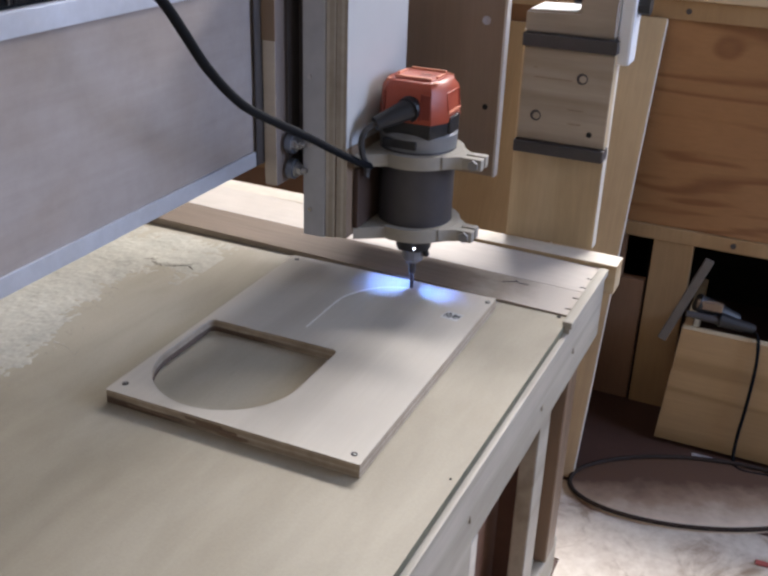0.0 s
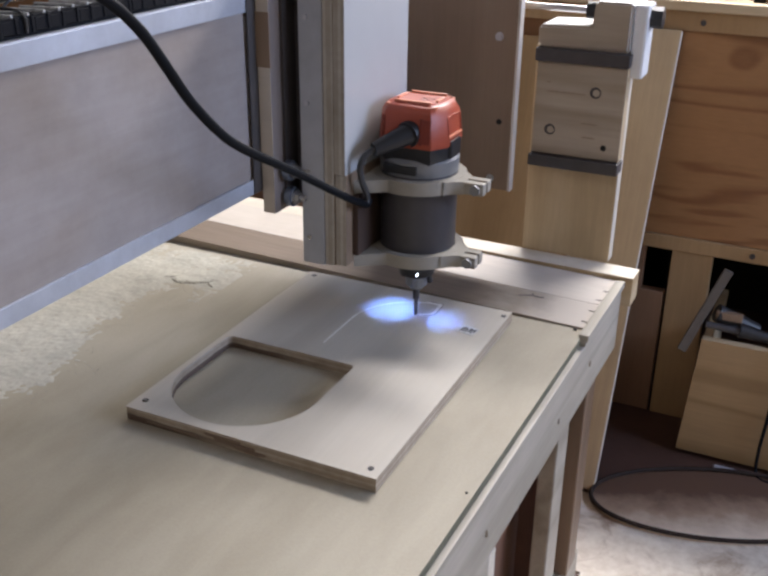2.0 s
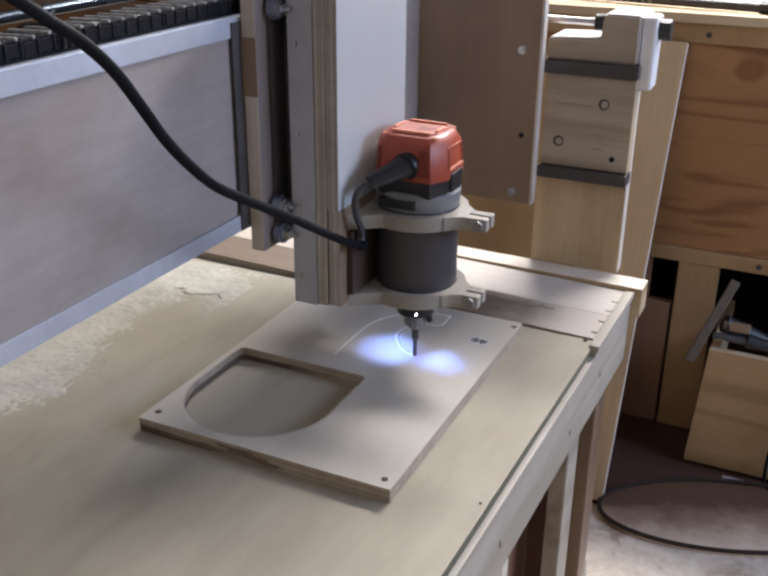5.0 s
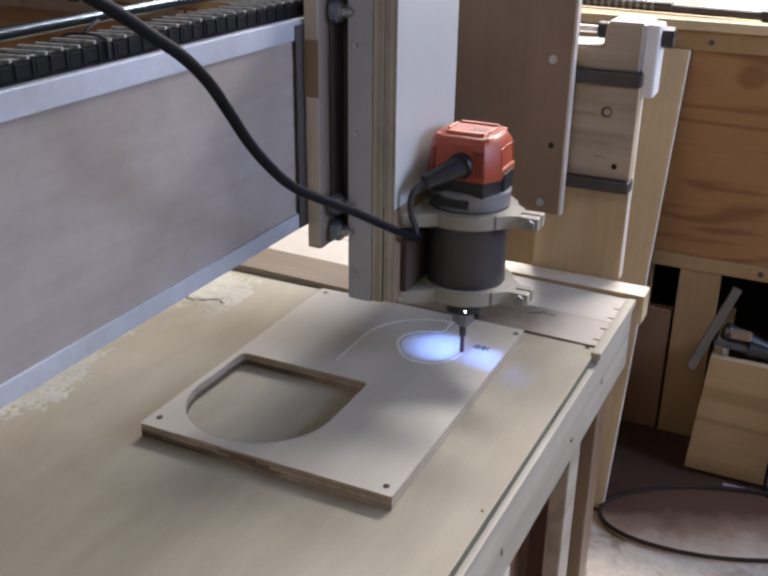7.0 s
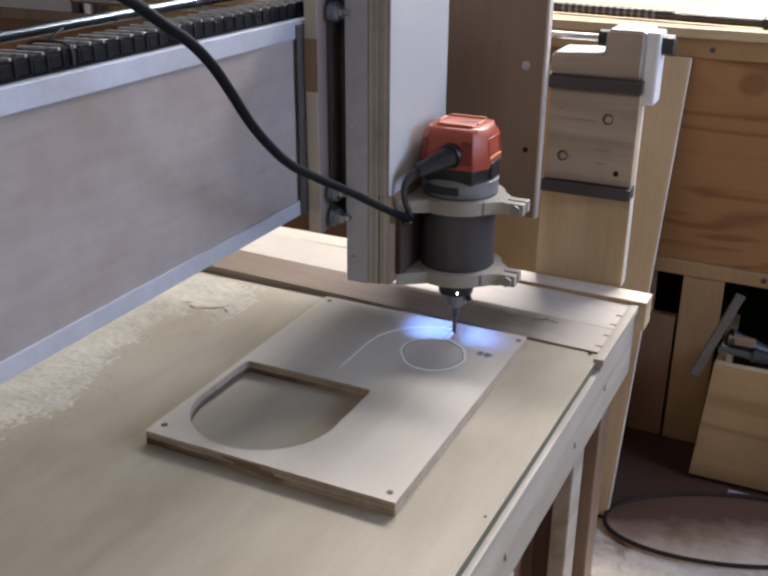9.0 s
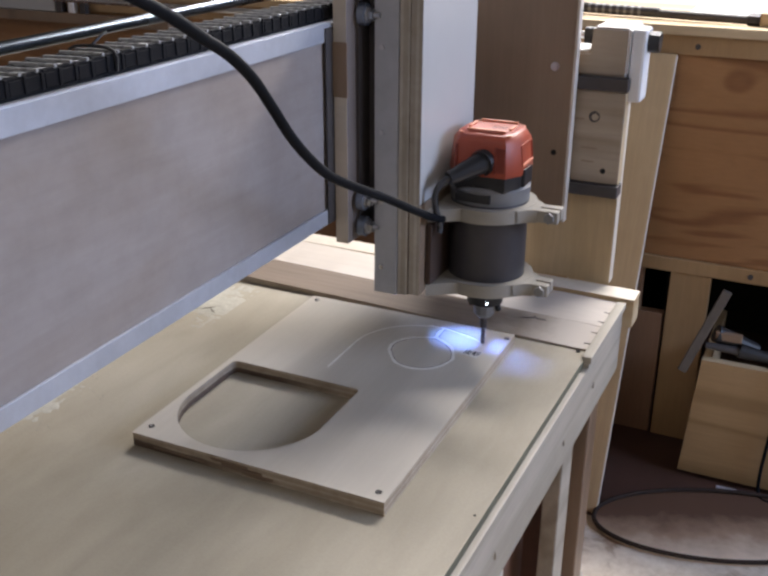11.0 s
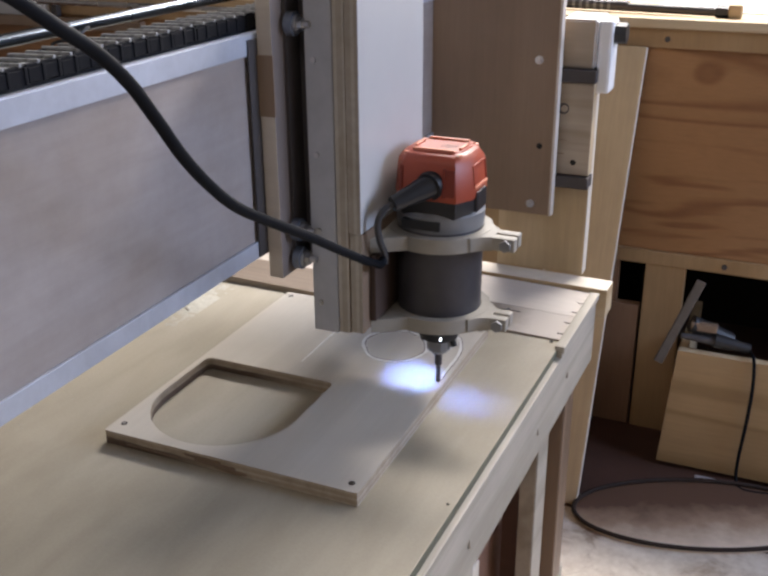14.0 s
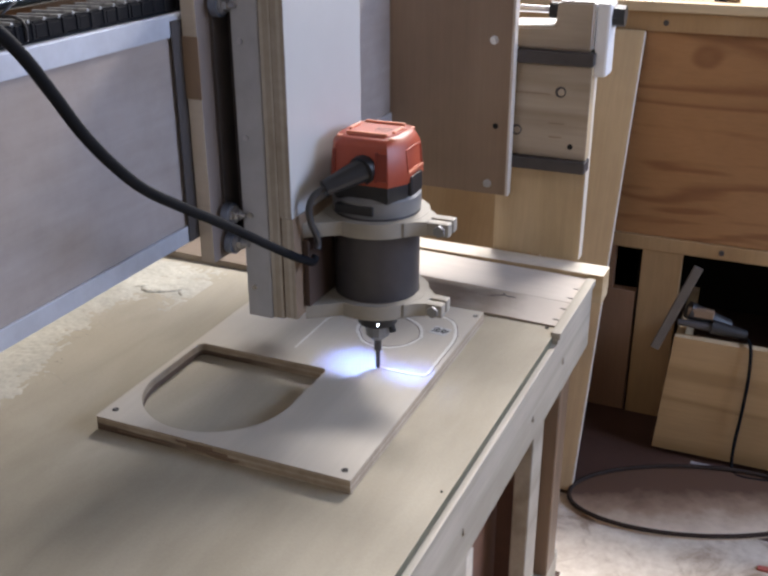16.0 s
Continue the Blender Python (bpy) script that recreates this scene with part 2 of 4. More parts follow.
motor_grey = plain("grey_motor_collar", (0.27, 0.27, 0.275), 0.45, 0.3, 0.2, 60, 0.06)
rubber = plain("black_rubber", (0.009, 0.010, 0.013), 0.62, 0, 0.3, 90, 0.15)
rubber.node_tree.nodes["Principled BSDF"].inputs["Specular IOR Level"].default_value = 0.10
clamp_mat = plain("printed_clamp", (0.35, 0.32, 0.27), 0.55, 0, 0.15, 70, 0.15)
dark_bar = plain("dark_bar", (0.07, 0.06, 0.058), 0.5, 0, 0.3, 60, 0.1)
# near-black: the shade inside holes and openings is put into this colour
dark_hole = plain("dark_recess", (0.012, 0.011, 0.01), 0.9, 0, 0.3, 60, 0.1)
white_plastic = plain("white_plastic", (0.80, 0.80, 0.80), 0.4, 0, 0.05, 40, 0.03)
dust_mat = plain("sawdust", (0.585, 0.56, 0.475), 0.95, 0, 0.25, 300, 0.5)
cut_mat = plain("fresh_cut_dust", (0.88, 0.86, 0.81), 0.95, 0, 0.12, 400, 0.5)
kerf_wall = plain("brown_kerf_wall", (0.20, 0.14, 0.10), 0.8, 0, 0.3, 200, 0.3)
chain_mat = plain("glossy_black_chain_plastic", (0.006, 0.006, 0.008), 0.6, 0, 0.2, 90, 0.1)
chain_mat.node_tree.nodes["Principled BSDF"].inputs["Specular IOR Level"].default_value = 0.15
# pale grey puts the highlights on the rung tops into colour
rung_mat = plain("highlit_chain_rung", (0.55, 0.56, 0.57), 0.28, 0, 0.6, 300, 0.1)
floor_mat = plain("brown_floor", (0.125, 0.062, 0.045), 0.6, 0, 0.4, 14, 0.2)
mdf_edge = plain("mdf_edge", (0.17, 0.165, 0.11), 0.75, 0, 0.3, 90, 0.2)


def stained_card():
    """Pale card with brown soaked stains."""
    m, n, l, p = base_mat("stained_card")
    vec = coords(n, l, (1, 1, 1)).outputs[0]
    a, b = noise_tex(n, l, vec, 11, 7, 0.62, 0.8), noise_tex(n, l, vec, 70, 5, 0.7)
    c = ramp(n, l, a, [(0.30, (0.22, 0.12, 0.07)), (0.40, (0.44, 0.345, 0.26)), (0.50, (0.70, 0.615, 0.51)), (0.75, (0.79, 0.715, 0.61))]).outputs[0]
    f = ramp(n, l, b, [(0.3, (0.75, 0.7, 0.66)), (0.65, (1, 1, 1))]).outputs[0]
    l.new(mix(n, l, c, f, 0.8), p.inputs["Base Color"])
    p.inputs["Roughness"].default_value = 0.7
    bump(n, l, p, b, 0.3)
    return m


def shaded_mat():
    """Brown mat, pale on its near half and dark beyond: reflected light and shade put into its colour."""
    m, n, l, p = base_mat("shaded_brown_mat")
    vec = coords(n, l, (1, 1, 1)).outputs[0]
    sep = n.new("ShaderNodeSeparateXYZ")
    l.new(vec, sep.inputs[0])
    along, across = n.new("ShaderNodeMath"), n.new("ShaderNodeMath")
    across.operation, across.inputs[1].default_value = "MULTIPLY", 0.42
    l.new(sep.outputs[0], across.inputs[0])
    along.operation = "SUBTRACT"
    l.new(sep.outputs[1], along.inputs[0])
    l.new(across.outputs[0], along.inputs[1])
    wob, add = noise_tex(n, l, vec, 22, 5, 0.65), n.new("ShaderNodeMath")
    add.operation, add.inputs[1].default_value, add.inputs[2].default_value = "MULTIPLY_ADD", 0.09, -0.045
    l.new(wob, add.inputs[0])
    tot, rng = n.new("ShaderNodeMath"), n.new("ShaderNodeMapRange")
    l.new(along.outputs[0], tot.inputs[0])
    l.new(add.outputs[0], tot.inputs[1])
    rng.inputs["From Min"].default_value, rng.inputs["From Max"].default_value = 0.505, 0.605
    l.new(tot.outputs[0], rng.inputs["Value"])
    # pale to dark ramp paints the floor's light and shade across the mat
    c = ramp(n, l, rng.outputs[0], [(0.0, (0.72, 0.59, 0.46)), (0.5, (0.37, 0.255, 0.175)), (1.0, (0.115, 0.062, 0.040))]).outputs[0]
    l.new(c, p.inputs["Base Color"])
    p.inputs["Roughness"].default_value = 0.6
    bump(n, l, p, wob, 0.2)
    return m

mat_brown, card_mat = shaded_mat(), stained_card()
wall_mat = plain("plaster_wall", (0.40, 0.37, 0.33), 0.85, 0, 0.1, 20, 0.2)
sticker_paper = plain("dusty_sticker_paper", (0.68, 0.68, 0.67), 0.7, 0, 0.1, 60, 0.05)
paper = plain("white_paper", (0.85, 0.85, 0.83), 0.7, 0, 0.03, 40, 0.02)
ink = plain("black_ink", (0.03, 0.03, 0.04), 0.7, 0, 0.1, 40, 0.02)
# pale wood with the light on edges and tops put into its colour
lit_rim = plain("lit_pale_rim", (0.72, 0.65, 0.54), 0.6, 0, 0.2, 60, 0.1)
screw_steel = plain("blued_screw_steel", (0.30, 0.34, 0.42), 0.42, 0.9, 0.3, 160, 0.3)
wire_mat = plain("pale_grey_wire", (0.42, 0.43, 0.44), 0.3, 0, 0.3, 60, 0.05)
rod_steel = plain("dark_ground_steel", (0.09, 0.11, 0.135), 0.26, 1.0, 0.25, 120, 0.05)
red_brown = plain("red_brown_panel", (0.27, 0.14, 0.09), 0.6, 0, 0.3, 20, 0.1)
inner_mat = plain("shaded_brown_inner_board", (0.07, 0.04, 0.028), 0.6, 0, 0.3, 20, 0.1)
led_mat = glow("led_light", (0.17, 0.32, 1.0), 6600)
led_soft_mat = glow("led_light_dim", (0.16, 0.30, 1.0), 2900)
led_dot_mat = glow("led_lens", (0.75, 0.85, 1.0), 12)


# ---- mesh helpers ----
def bm_box(x0, x1, y0, y1, z0, z1, bevel=0.0, bm=None):
    bm = bm or bmesh.new()
    got = bmesh.ops.create_cube(bm, size=1)["verts"]
    bmesh.ops.transform(bm, verts=got, matrix=Matrix.Translation(((x0 + x1) / 2, (y0 + y1) / 2, (z0 + z1) / 2)) @ Matrix.Diagonal((x1 - x0, y1 - y0, z1 - z0, 1)))
    if bevel:
        edges = list({e for v in got for e in v.link_edges})
        bmesh.ops.bevel(bm, geom=edges, offset=bevel, segments=2, affect="EDGES", profile=0.6)
    return bm


def bm_cyl(a, b, r, r2=None, seg=24, bm=None, caps=True):
    bm = bm or bmesh.new()
    a, b = Vector(a), Vector(b)
    way = b - a
    got = bmesh.ops.create_cone(bm, cap_ends=caps, segments=seg, radius1=r, radius2=r if r2 is None else r2, depth=way.length)["verts"]
    bmesh.ops.transform(bm, verts=got, matrix=Matrix.Translation((a + b) / 2) @ way.to_track_quat("Z", "Y").to_matrix().to_4x4())
    return bm


def bm_lathe(profile, seg=40, bm=None):
    """A turned body about z from (radius, height) pairs."""
    bm = bm or bmesh.new()
    rings = [[bm.verts.new((r * math.cos(2 * math.pi * i / seg), r * math.sin(2 * math.pi * i / seg), z)) for i in range(seg)] for r, z in profile]
    for lo, hi in zip(rings, rings[1:]):
        for i in range(seg):
            bm.faces.new((lo[i], lo[(i + 1) % seg], hi[(i + 1) % seg], hi[i]))
    bm.faces.new(list(reversed(rings[0])))
    bm.faces.new(rings[-1])
    return bm


def bm_prism(outline, z0, z1, holes=(), bm=None):
    """An outline in x, y with holes, raised from z0 to z1."""
    bm = bm or bmesh.new()
    edges = []
    for loop in (outline, *holes):
        vs = [bm.verts.new((x, y, z0)) for x, y in loop]
        edges += [bm.edges.new((vs[i], vs[(i + 1) % len(vs)])) for i in range(len(vs))]
    filled = bmesh.ops.triangle_fill(bm, use_beauty=True, use_dissolve=False, edges=edges)
    faces = [g for g in filled["geom"] if isinstance(g, bmesh.types.BMFace)]
    up = bmesh.ops.extrude_face_region(bm, geom=faces)
    bmesh.ops.translate(bm, verts=[g for g in up["geom"] if isinstance(g, bmesh.types.BMVert)], vec=(0, 0, z1 - z0))
    bmesh.ops.recalc_face_normals(bm, faces=bm.faces)
    return bm


def bm_tube(points, r, seg=12, bm=None, smooth=6):
    """A round cord through points."""
    bm = bm or bmesh.new()
    pts = [Vector(p) for p in points]
    line = []
    for i in range(len(pts) - 1):
        p0, p1, p2, p3 = pts[max(i - 1, 0)], pts[i], pts[i + 1], pts[min(i + 2, len(pts) - 1)]
        for k in range(smooth):
            t = k / smooth
            line.append(0.5 * (2 * p1 + (p2 - p0) * t + (2 * p0 - 5 * p1 + 4 * p2 - p3) * t * t + (3 * p1 - p0 - 3 * p2 + p3) * t ** 3))
    line.append(pts[-1])
    up, rings = Vector((0.3, 0.1, 0.95)), []
    for i, p in enumerate(line):
        way = (line[min(i + 1, len(line) - 1)] - line[max(i - 1, 0)]).normalized()
        side = way.cross(up).normalized()
        top = side.cross(way)
        rings.append([bm.verts.new(p + r * (math.cos(2 * math.pi * k / seg) * side + math.sin(2 * math.pi * k / seg) * top)) for k in range(seg)])
    for lo, hi in zip(rings, rings[1:]):
        for k in range(seg):
            bm.faces.new((lo[k], lo[(k + 1) % seg], hi[(k + 1) % seg], hi[k]))
    bm.faces.new(rings[0])
    bm.faces.new(rings[-1])
    bmesh.ops.recalc_face_normals(bm, faces=bm.faces)
    return bm


def part(name, bm, material, parent=None, label="", edge=None, face_axis=2, smooth=False):
    """Links a bmesh as one mesh object. edge: the material of the faces that do not look along face_axis."""
    me = bpy.data.meshes.new(name)
    mats = [material] + ([edge] if edge else [])
    for m in mats:
        me.materials.append(m)
    for f in bm.faces:
        f.smooth = smooth
        if edge and abs(f.normal[face_axis]) < 0.7:
            f.material_index = 1
    bm.normal_update()
    if edge:
        for f in bm.faces:
            f.material_index = 1 if abs(f.normal[face_axis]) < 0.7 else 0
    bm.to_mesh(me)
    bm.free()
    if smooth:
        me.set_sharp_from_angle(angle=radians(40))
    ob = new(name, me)
    if parent:
        ob.parent = parent
    if label:
        ob["label"] = label
    return ob


def empty(name, label, category, group="", place=(0, 0, 0)):
    ob = new(name)
    ob.empty_display_size = 0.05
    ob.location = place
    return tagged(ob, label, category, group)


def structure(name, bm, material, label, edge=None, face_axis=2):
    return tagged(part(name, bm, material, None, label, edge, face_axis), kind="structure", category=name.split("_")[0])


# ---- the room ----
FLOOR = -0.40
structure("floor", bm_box(-2.3, 1.7, -2.0, 1.6, FLOOR - 0.05, FLOOR), floor_mat, "dark red-brown workshop floor")
structure("ceiling", bm_box(-2.3, 1.7, -2.0, 1.6, 2.45, 2.5), wall_mat, "plain pale workshop ceiling")


def wall_with_window(name, along, a0, a1, at, thick, w0, w1, z0, z1, label):
    """A wall along x or y with one window opening."""
    wall = empty(name, label, "wall")
    wall["kind"] = "structure"
    for s0, s1, b0, b1 in ((a0, w0, FLOOR, 2.45), (w1, a1, FLOOR, 2.45), (w0, w1, FLOOR, z0), (w0, w1, z1, 2.45)):
        bm = bm_box(s0, s1, at, at + thick, b0, b1) if along == "x" else bm_box(at, at + thick, s0, s1, b0, b1)
        part("wall_section", bm, wall_mat, wall)
    return wall


wall_with_window("wall_north", "x", -2.3, 1.7, 1.5, 0.1, -0.68, 0.80, 0.96, 1.50, "pale plaster wall with a wide opening for light")
wall_with_window("wall_east", "y", -2.0, 1.5, 1.6, 0.1, 0.03, 0.97, 0.38, 1.02, "pale plaster wall with a window")
# unseen south wall; its opening is added for the fill lamp
wall_with_window("wall_south", "x", -2.3, 1.7, -2.0, 0.1, -0.35, 0.75, 1.40, 2.10, "pale plaster wall with a wide opening for light")
structure("wall_west", bm_box(-2.3, -2.2, -1.9, 1.5, FLOOR, 2.45), wall_mat, "plain pale plaster wall")

# ---- work table of the machine ----
table = empty("machine_table", "dusty beige MDF-topped pine machine table standing on the floor", "table", place=(0, 0, 0))
part("spoilboard", bm_box(-0.72, 0.063, -0.95, 0.3215, -0.0085, 0, 0.0008), mdf, table, "dusty beige MDF board", mdf_edge)
part("base_board", bm_box(-0.72, 0.055, -0.95, 0.452, -0.026, -0.0085), pale_pine, table)
far_strip = part("far_strip", bm_box(-0.72, 0.0605, 0.3805, 0.449, -0.008, 0.0026, 0.0003), strip_ply, table, "pale plywood strip", strip_brown)
# darker than the far strip: shade on the strips is put into this colour
front_strip = part("front_strip", bm_box(-0.72, 0.0605, 0.3222, 0.3803, -0.008, 0.0025, 0.0003), shaded_strip, table, "wooden strip with shade in its brown, paler at one end", strip_brown)
# the strips are bowed and rise slightly away from their end
far_strip.rotation_euler.y = front_strip.rotation_euler.y = radians(0.75)
part("end_strip", bm_box(0.0608, 0.0705, 0.3035, 0.447, -0.0038, 0.0036, 0.001), frame_pine, table, "pale pine end strip")
part("apron", bm_box(0.0555, 0.0680, -0.95, 0.447, -0.076, -0.0085, 0.0012), frame_pine, table, "pale pine apron")
part("filler", bm_box(0.0608, 0.0682, 0.3040, 0.447, -0.0084, -0.0040), frame_pine, table)
# rail top painted brighter for the window light on it
part("back_rail", bm_box(-0.75, 0.078, 0.4495, 0.479, -0.026, 0.007, 0.001), lit_rim, table, "bright pine back rail", pine_x, 2)
part("leg", bm_box(0.038, 0.056, 0.288, 0.326, -0.3445, -0.0765, 0.002), frame_pine, table)
part("leg", bm_box(0.020, 0.0595, 0.375, 0.41, -0.3445, -0.0785, 0.002), side_ply, table)
part("leg", bm_box(0.028, 0.0665, 0.020, 0.0665, FLOOR, -0.0765, 0.002), frame_pine, table)
# added short block for the bright patch beside the leg
part("bright_block", bm_box(0.036, 0.060, 0.067, 0.102, -0.166, -0.100, 0.002), lit_rim, table, "bright pine block beside the leg")
part("leg", bm_box(0.022, 0.058, -0.62, -0.57, FLOOR, -0.0765, 0.002), pine_z, table)
part("bottom_rail", bm_box(0.030, 0.058, 0.252, 0.43, FLOOR, -0.345, 0.002), frame_pine, table)
part("back_panel", bm_box(-0.70, -0.68, -0.9, 0.44, FLOOR, -0.027), brown_ply, table)
part("inner_panel", bm_box(0.0, 0.010, -0.6, 0.329, FLOOR, -0.0265), red_brown, table, "dark brown plywood panel")
part("end_panel", bm_box(-0.3, 0.0365, 0.3295, 0.342, FLOOR, -0.0265), red_brown, table, "dark brown plywood panel")
for y, z in ((0.232, -0.050), (0.05, -0.046), (0.332, -0.040), (-0.12, -0.052)):
    part("knot", bm_cyl((0.0672, y, z), (0.06812 if y < 0.3 else 0.0686, y + 0.0005, z), 0.0034, seg=12), strip_brown, table, "dark knot")
table.rotation_euler.z = radians(-1.1)
for x, y in ((0.0575, 0.03), (0.0535, 0.318)):
    part("nail_hole", bm_cyl((x, y, -0.001), (x, y, 0.0006), 0.0010 if y < 0.1 else 0.0022, seg=12), dark_hole, table, "dark nail head")
for y in (0.335, 0.362, 0.39, 0.415):
    part("pencil_tick", bm_box(0.0545, 0.0605, y, y + 0.0012, 0.0016, 0.0022), ink, table)
for x0, x1, y, turn in ((-0.020, -0.006, 0.366, 0.5), (-0.009, -0.004, 0.371, -1.0), (-0.004, 0.006, 0.368, 0.1)):
    bm = bm_box(-(x1 - x0) / 2, (x1 - x0) / 2, -0.0006, 0.0006, 0, 0.0003)
    bmesh.ops.transform(bm, verts=bm.verts, matrix=Matrix.Translation(((x0 + x1) / 2, y, 0.0026)) @ Matrix.Rotation(turn, 4, "Z"))
    part("pencil_mark", bm, ink, table)


# ---- sawdust on the table ----
def sawdust():
    bm = bmesh.new()
    grid, step, wide, deep = {}, 0.0018, 162, 258
    chance = random.Random(4)
    for i in range(wide):
        for j in range(deep):
            x, y = -0.585 + i * step, -0.145 + j * step
            edge = -0.350 + 0.02 * math.sin(y * 28 + 0.6) + 0.05 * noise.noise((x * 9, y * 9, 3.1)) + 0.03 * noise.noise((x * 30, y * 30, 1.0))
            if y > 0.2:
                edge += 0.55 * (y - 0.2)
            h = min(edge - x, 0.31 - y, 0.06) / 0.06
            h += 0.6 * noise.noise((x * 26, y * 26, 0.4)) + 0.5 * noise.noise((x * 80, y * 80, 8.2)) + 0.75 * noise.noise((x * 230, y * 230, 5.2))
            z = 0.0009 * h
            grid[i, j] = bm.verts.new((x, y, max(z, -0.004)))
            if -1.3 < h < 0.15 and x < edge + 0.05 and y < 0.31 and chance.random() < 0.06 * (1.3 + h):
                cx, cy, r = x + chance.uniform(-1, 1) * step, y + chance.uniform(-1, 1) * step, chance.uniform(0.0003, 0.0009)
                ring = [bm.verts.new((cx + r * math.cos(a), cy + r * math.sin(a), 0)) for a in (0.3, 2.2, 4.4)]
                tip = bm.verts.new((cx, cy, r * 0.8))
                for k in range(3):
                    bm.faces.new((ring[k], ring[(k + 1) % 3], tip))
    for i in range(wide - 1):
        for j in range(deep - 1):
            q = [grid[i, j], grid[i + 1, j], grid[i + 1, j + 1], grid[i, j + 1]]
            if max(v.co.z for v in q) > -0.0005:
                bm.faces.new(q)
    for v in [v for v in bm.verts if not v.link_faces]:
        bm.verts.remove(v)
    ob = part("sawdust", bm, dust_mat, None, smooth=True)
    return tagged(ob, "pale beige sawdust drifted on the table top", "sawdust", kind="stuff")


sawdust()
for k, (x, y, r, turn) in enumerate(((-0.336, 0.244, 0.0085, 0.2), (-0.322, 0.250, 0.0060, 0.7), (-0.350, 0.240, 0.0062, -0.3), (-0.362, 0.246, 0.0050, 0.5), (-0.312, 0.246, 0.0040, -0.6))):
    body = bmesh.new()
    bmesh.ops.create_icosphere(body, subdivisions=4, radius=1)
    for v in body.verts:
        v.co *= 1 + 0.35 * noise.noise(v.co * 2.1 + Vector((k * 3.7, 0, 0))) + 0.15 * noise.noise(v.co * 6.5 + Vector((0, k * 2.3, 0)))
        u, w = v.co.x * r * 1.35, v.co.y * r * 0.55
        v.co = Vector((x + u * math.cos(turn) - w * math.sin(turn), y + u * math.sin(turn) + w * math.cos(turn), 0.0005 + max(v.co.z, -0.3) * 0.0013))
    tagged(part("shaving_clump", body, dust_mat, smooth=True), "small clump of pale wood shavings on the table", "wood shavings", "wood shavings")

# ---- the workpiece ----
W, L, H = 0.2222, 0.303, 0.012


def arch(cx, cy, r, flat, way, steps=40):
    """A D outline: a half circle with straight sides to the line y = flat."""
    arc = [(cx + r * math.cos(a), cy + way * r * math.sin(a)) for a in (math.pi * i / steps for i in range(steps + 1))]
    q, corner = 0.0055, [radians(18 * i) for i in range(6)]
    right = [(cx + r - q + q * math.cos(a), flat + way * q * (1 - math.sin(a))) for a in reversed(corner)]
    left = [(cx - r + q - q * math.cos(a), flat + way * q * (1 - math.sin(a))) for a in corner]
    return right + arc + left


workpiece = empty("workpiece", "sanded plywood panel with a D-shaped cut-out, screwed to the table", "plywood panel")
rim = [(-W + 0.001, 0), (0, 0), (0, L), (-W, L), (-W, 0.001)]
bm = bm_prism(rim, 0.0004, H, [arch(-0.1522, 0.0735, 0.0642, 0.1405, -1)])
part("panel", bm, work_face, workpiece, "pale plywood panel", stained_shaded)
for x, y in ((-0.009, 0.010), (-0.2135, 0.014), (-0.0045, 0.291), (-0.214, 0.294)):
    screw = part("screw", bm_cyl((x, y, H - 0.002), (x, y, H + 0.0004), 0.0026, seg=14), dark_bar, workpiece, "dark countersunk screw")
    part("screw_slot", bm_box(x - 0.0014, x + 0.0014, y - 0.0004, y + 0.0004, H + 0.0002, H + 0.0006), steel, screw)
sticker = part("sticker", bm_box(-0.0085, 0.0085, -0.0075, 0.0075, 0, 0.00025), sticker_paper, workpiece, "small white printed sticker")
sticker.matrix_basis = pose(-0.0245, 0.2475, H, 0, 0, -8)
for k, (x, w, y0, y1) in enumerate(((-0.0068, 0.0012, -0.005, 0.004), (-0.0045, 0.002, -0.004, 0.005), (-0.0015, 0.0012, -0.005, 0.003), (0.001, 0.0022, -0.003, 0.005), (0.004, 0.0012, -0.005, 0.004), (0.006, 0.0014, -0.002, 0.005))):
    part("print_bar", bm_box(x, x + w, y0, y1, 0.0002, 0.0004), ink, sticker)
# torn veneer on the near edge
bm = bmesh.new()
for x0, x1, z0, z1, out in ((-0.150, -0.112, 0.0072, 0.0095, 0.0012), (-0.140, -0.100, 0.0046, 0.0070, 0.0022), (-0.122, -0.090, 0.0022, 0.0044, 0.0016), (-0.205, -0.150, 0.0030, 0.0042, 0.0008)):
    bm_prism([(x0, 0.0004), (x0 + 0.006, -out * 0.4), (x1 - 0.008, -out), (x1, 0.0004)], z0, z1, bm=bm)
part("torn_veneer", bm, side_ply, workpiece, "torn brown veneer")

# ---- axis stand at the far corner ----
stand = empty("axis_stand", "pine axis stand with dark rail bars and a white bracket", "machine stand")
# side faces paler than the front: their light is in the colour
part("upright", bm_box(-0.047, 0.052, 0.4795, 0.498, 0.0075, 0.236, 0.0015), pine_z, stand, "pale pine upright", lit_rim, 1)
part("front_block", bm_box(-0.0400, 0.0535, 0.462, 0.479, 0.126, 0.2225, 0.0012), block_wood, stand, "pale wood block with drilled holes", pine_z, 1)
part("rail_bar", bm_box(-0.0415, 0.0550, 0.456, 0.479, 0.2235, 0.2365, 0.0012), dark_bar, stand, "dark rail bar")
part("rail_bar", bm_box(-0.0415, 0.0545, 0.456, 0.479, 0.1125, 0.1250, 0.0012), dark_bar, stand, "dark rail bar")
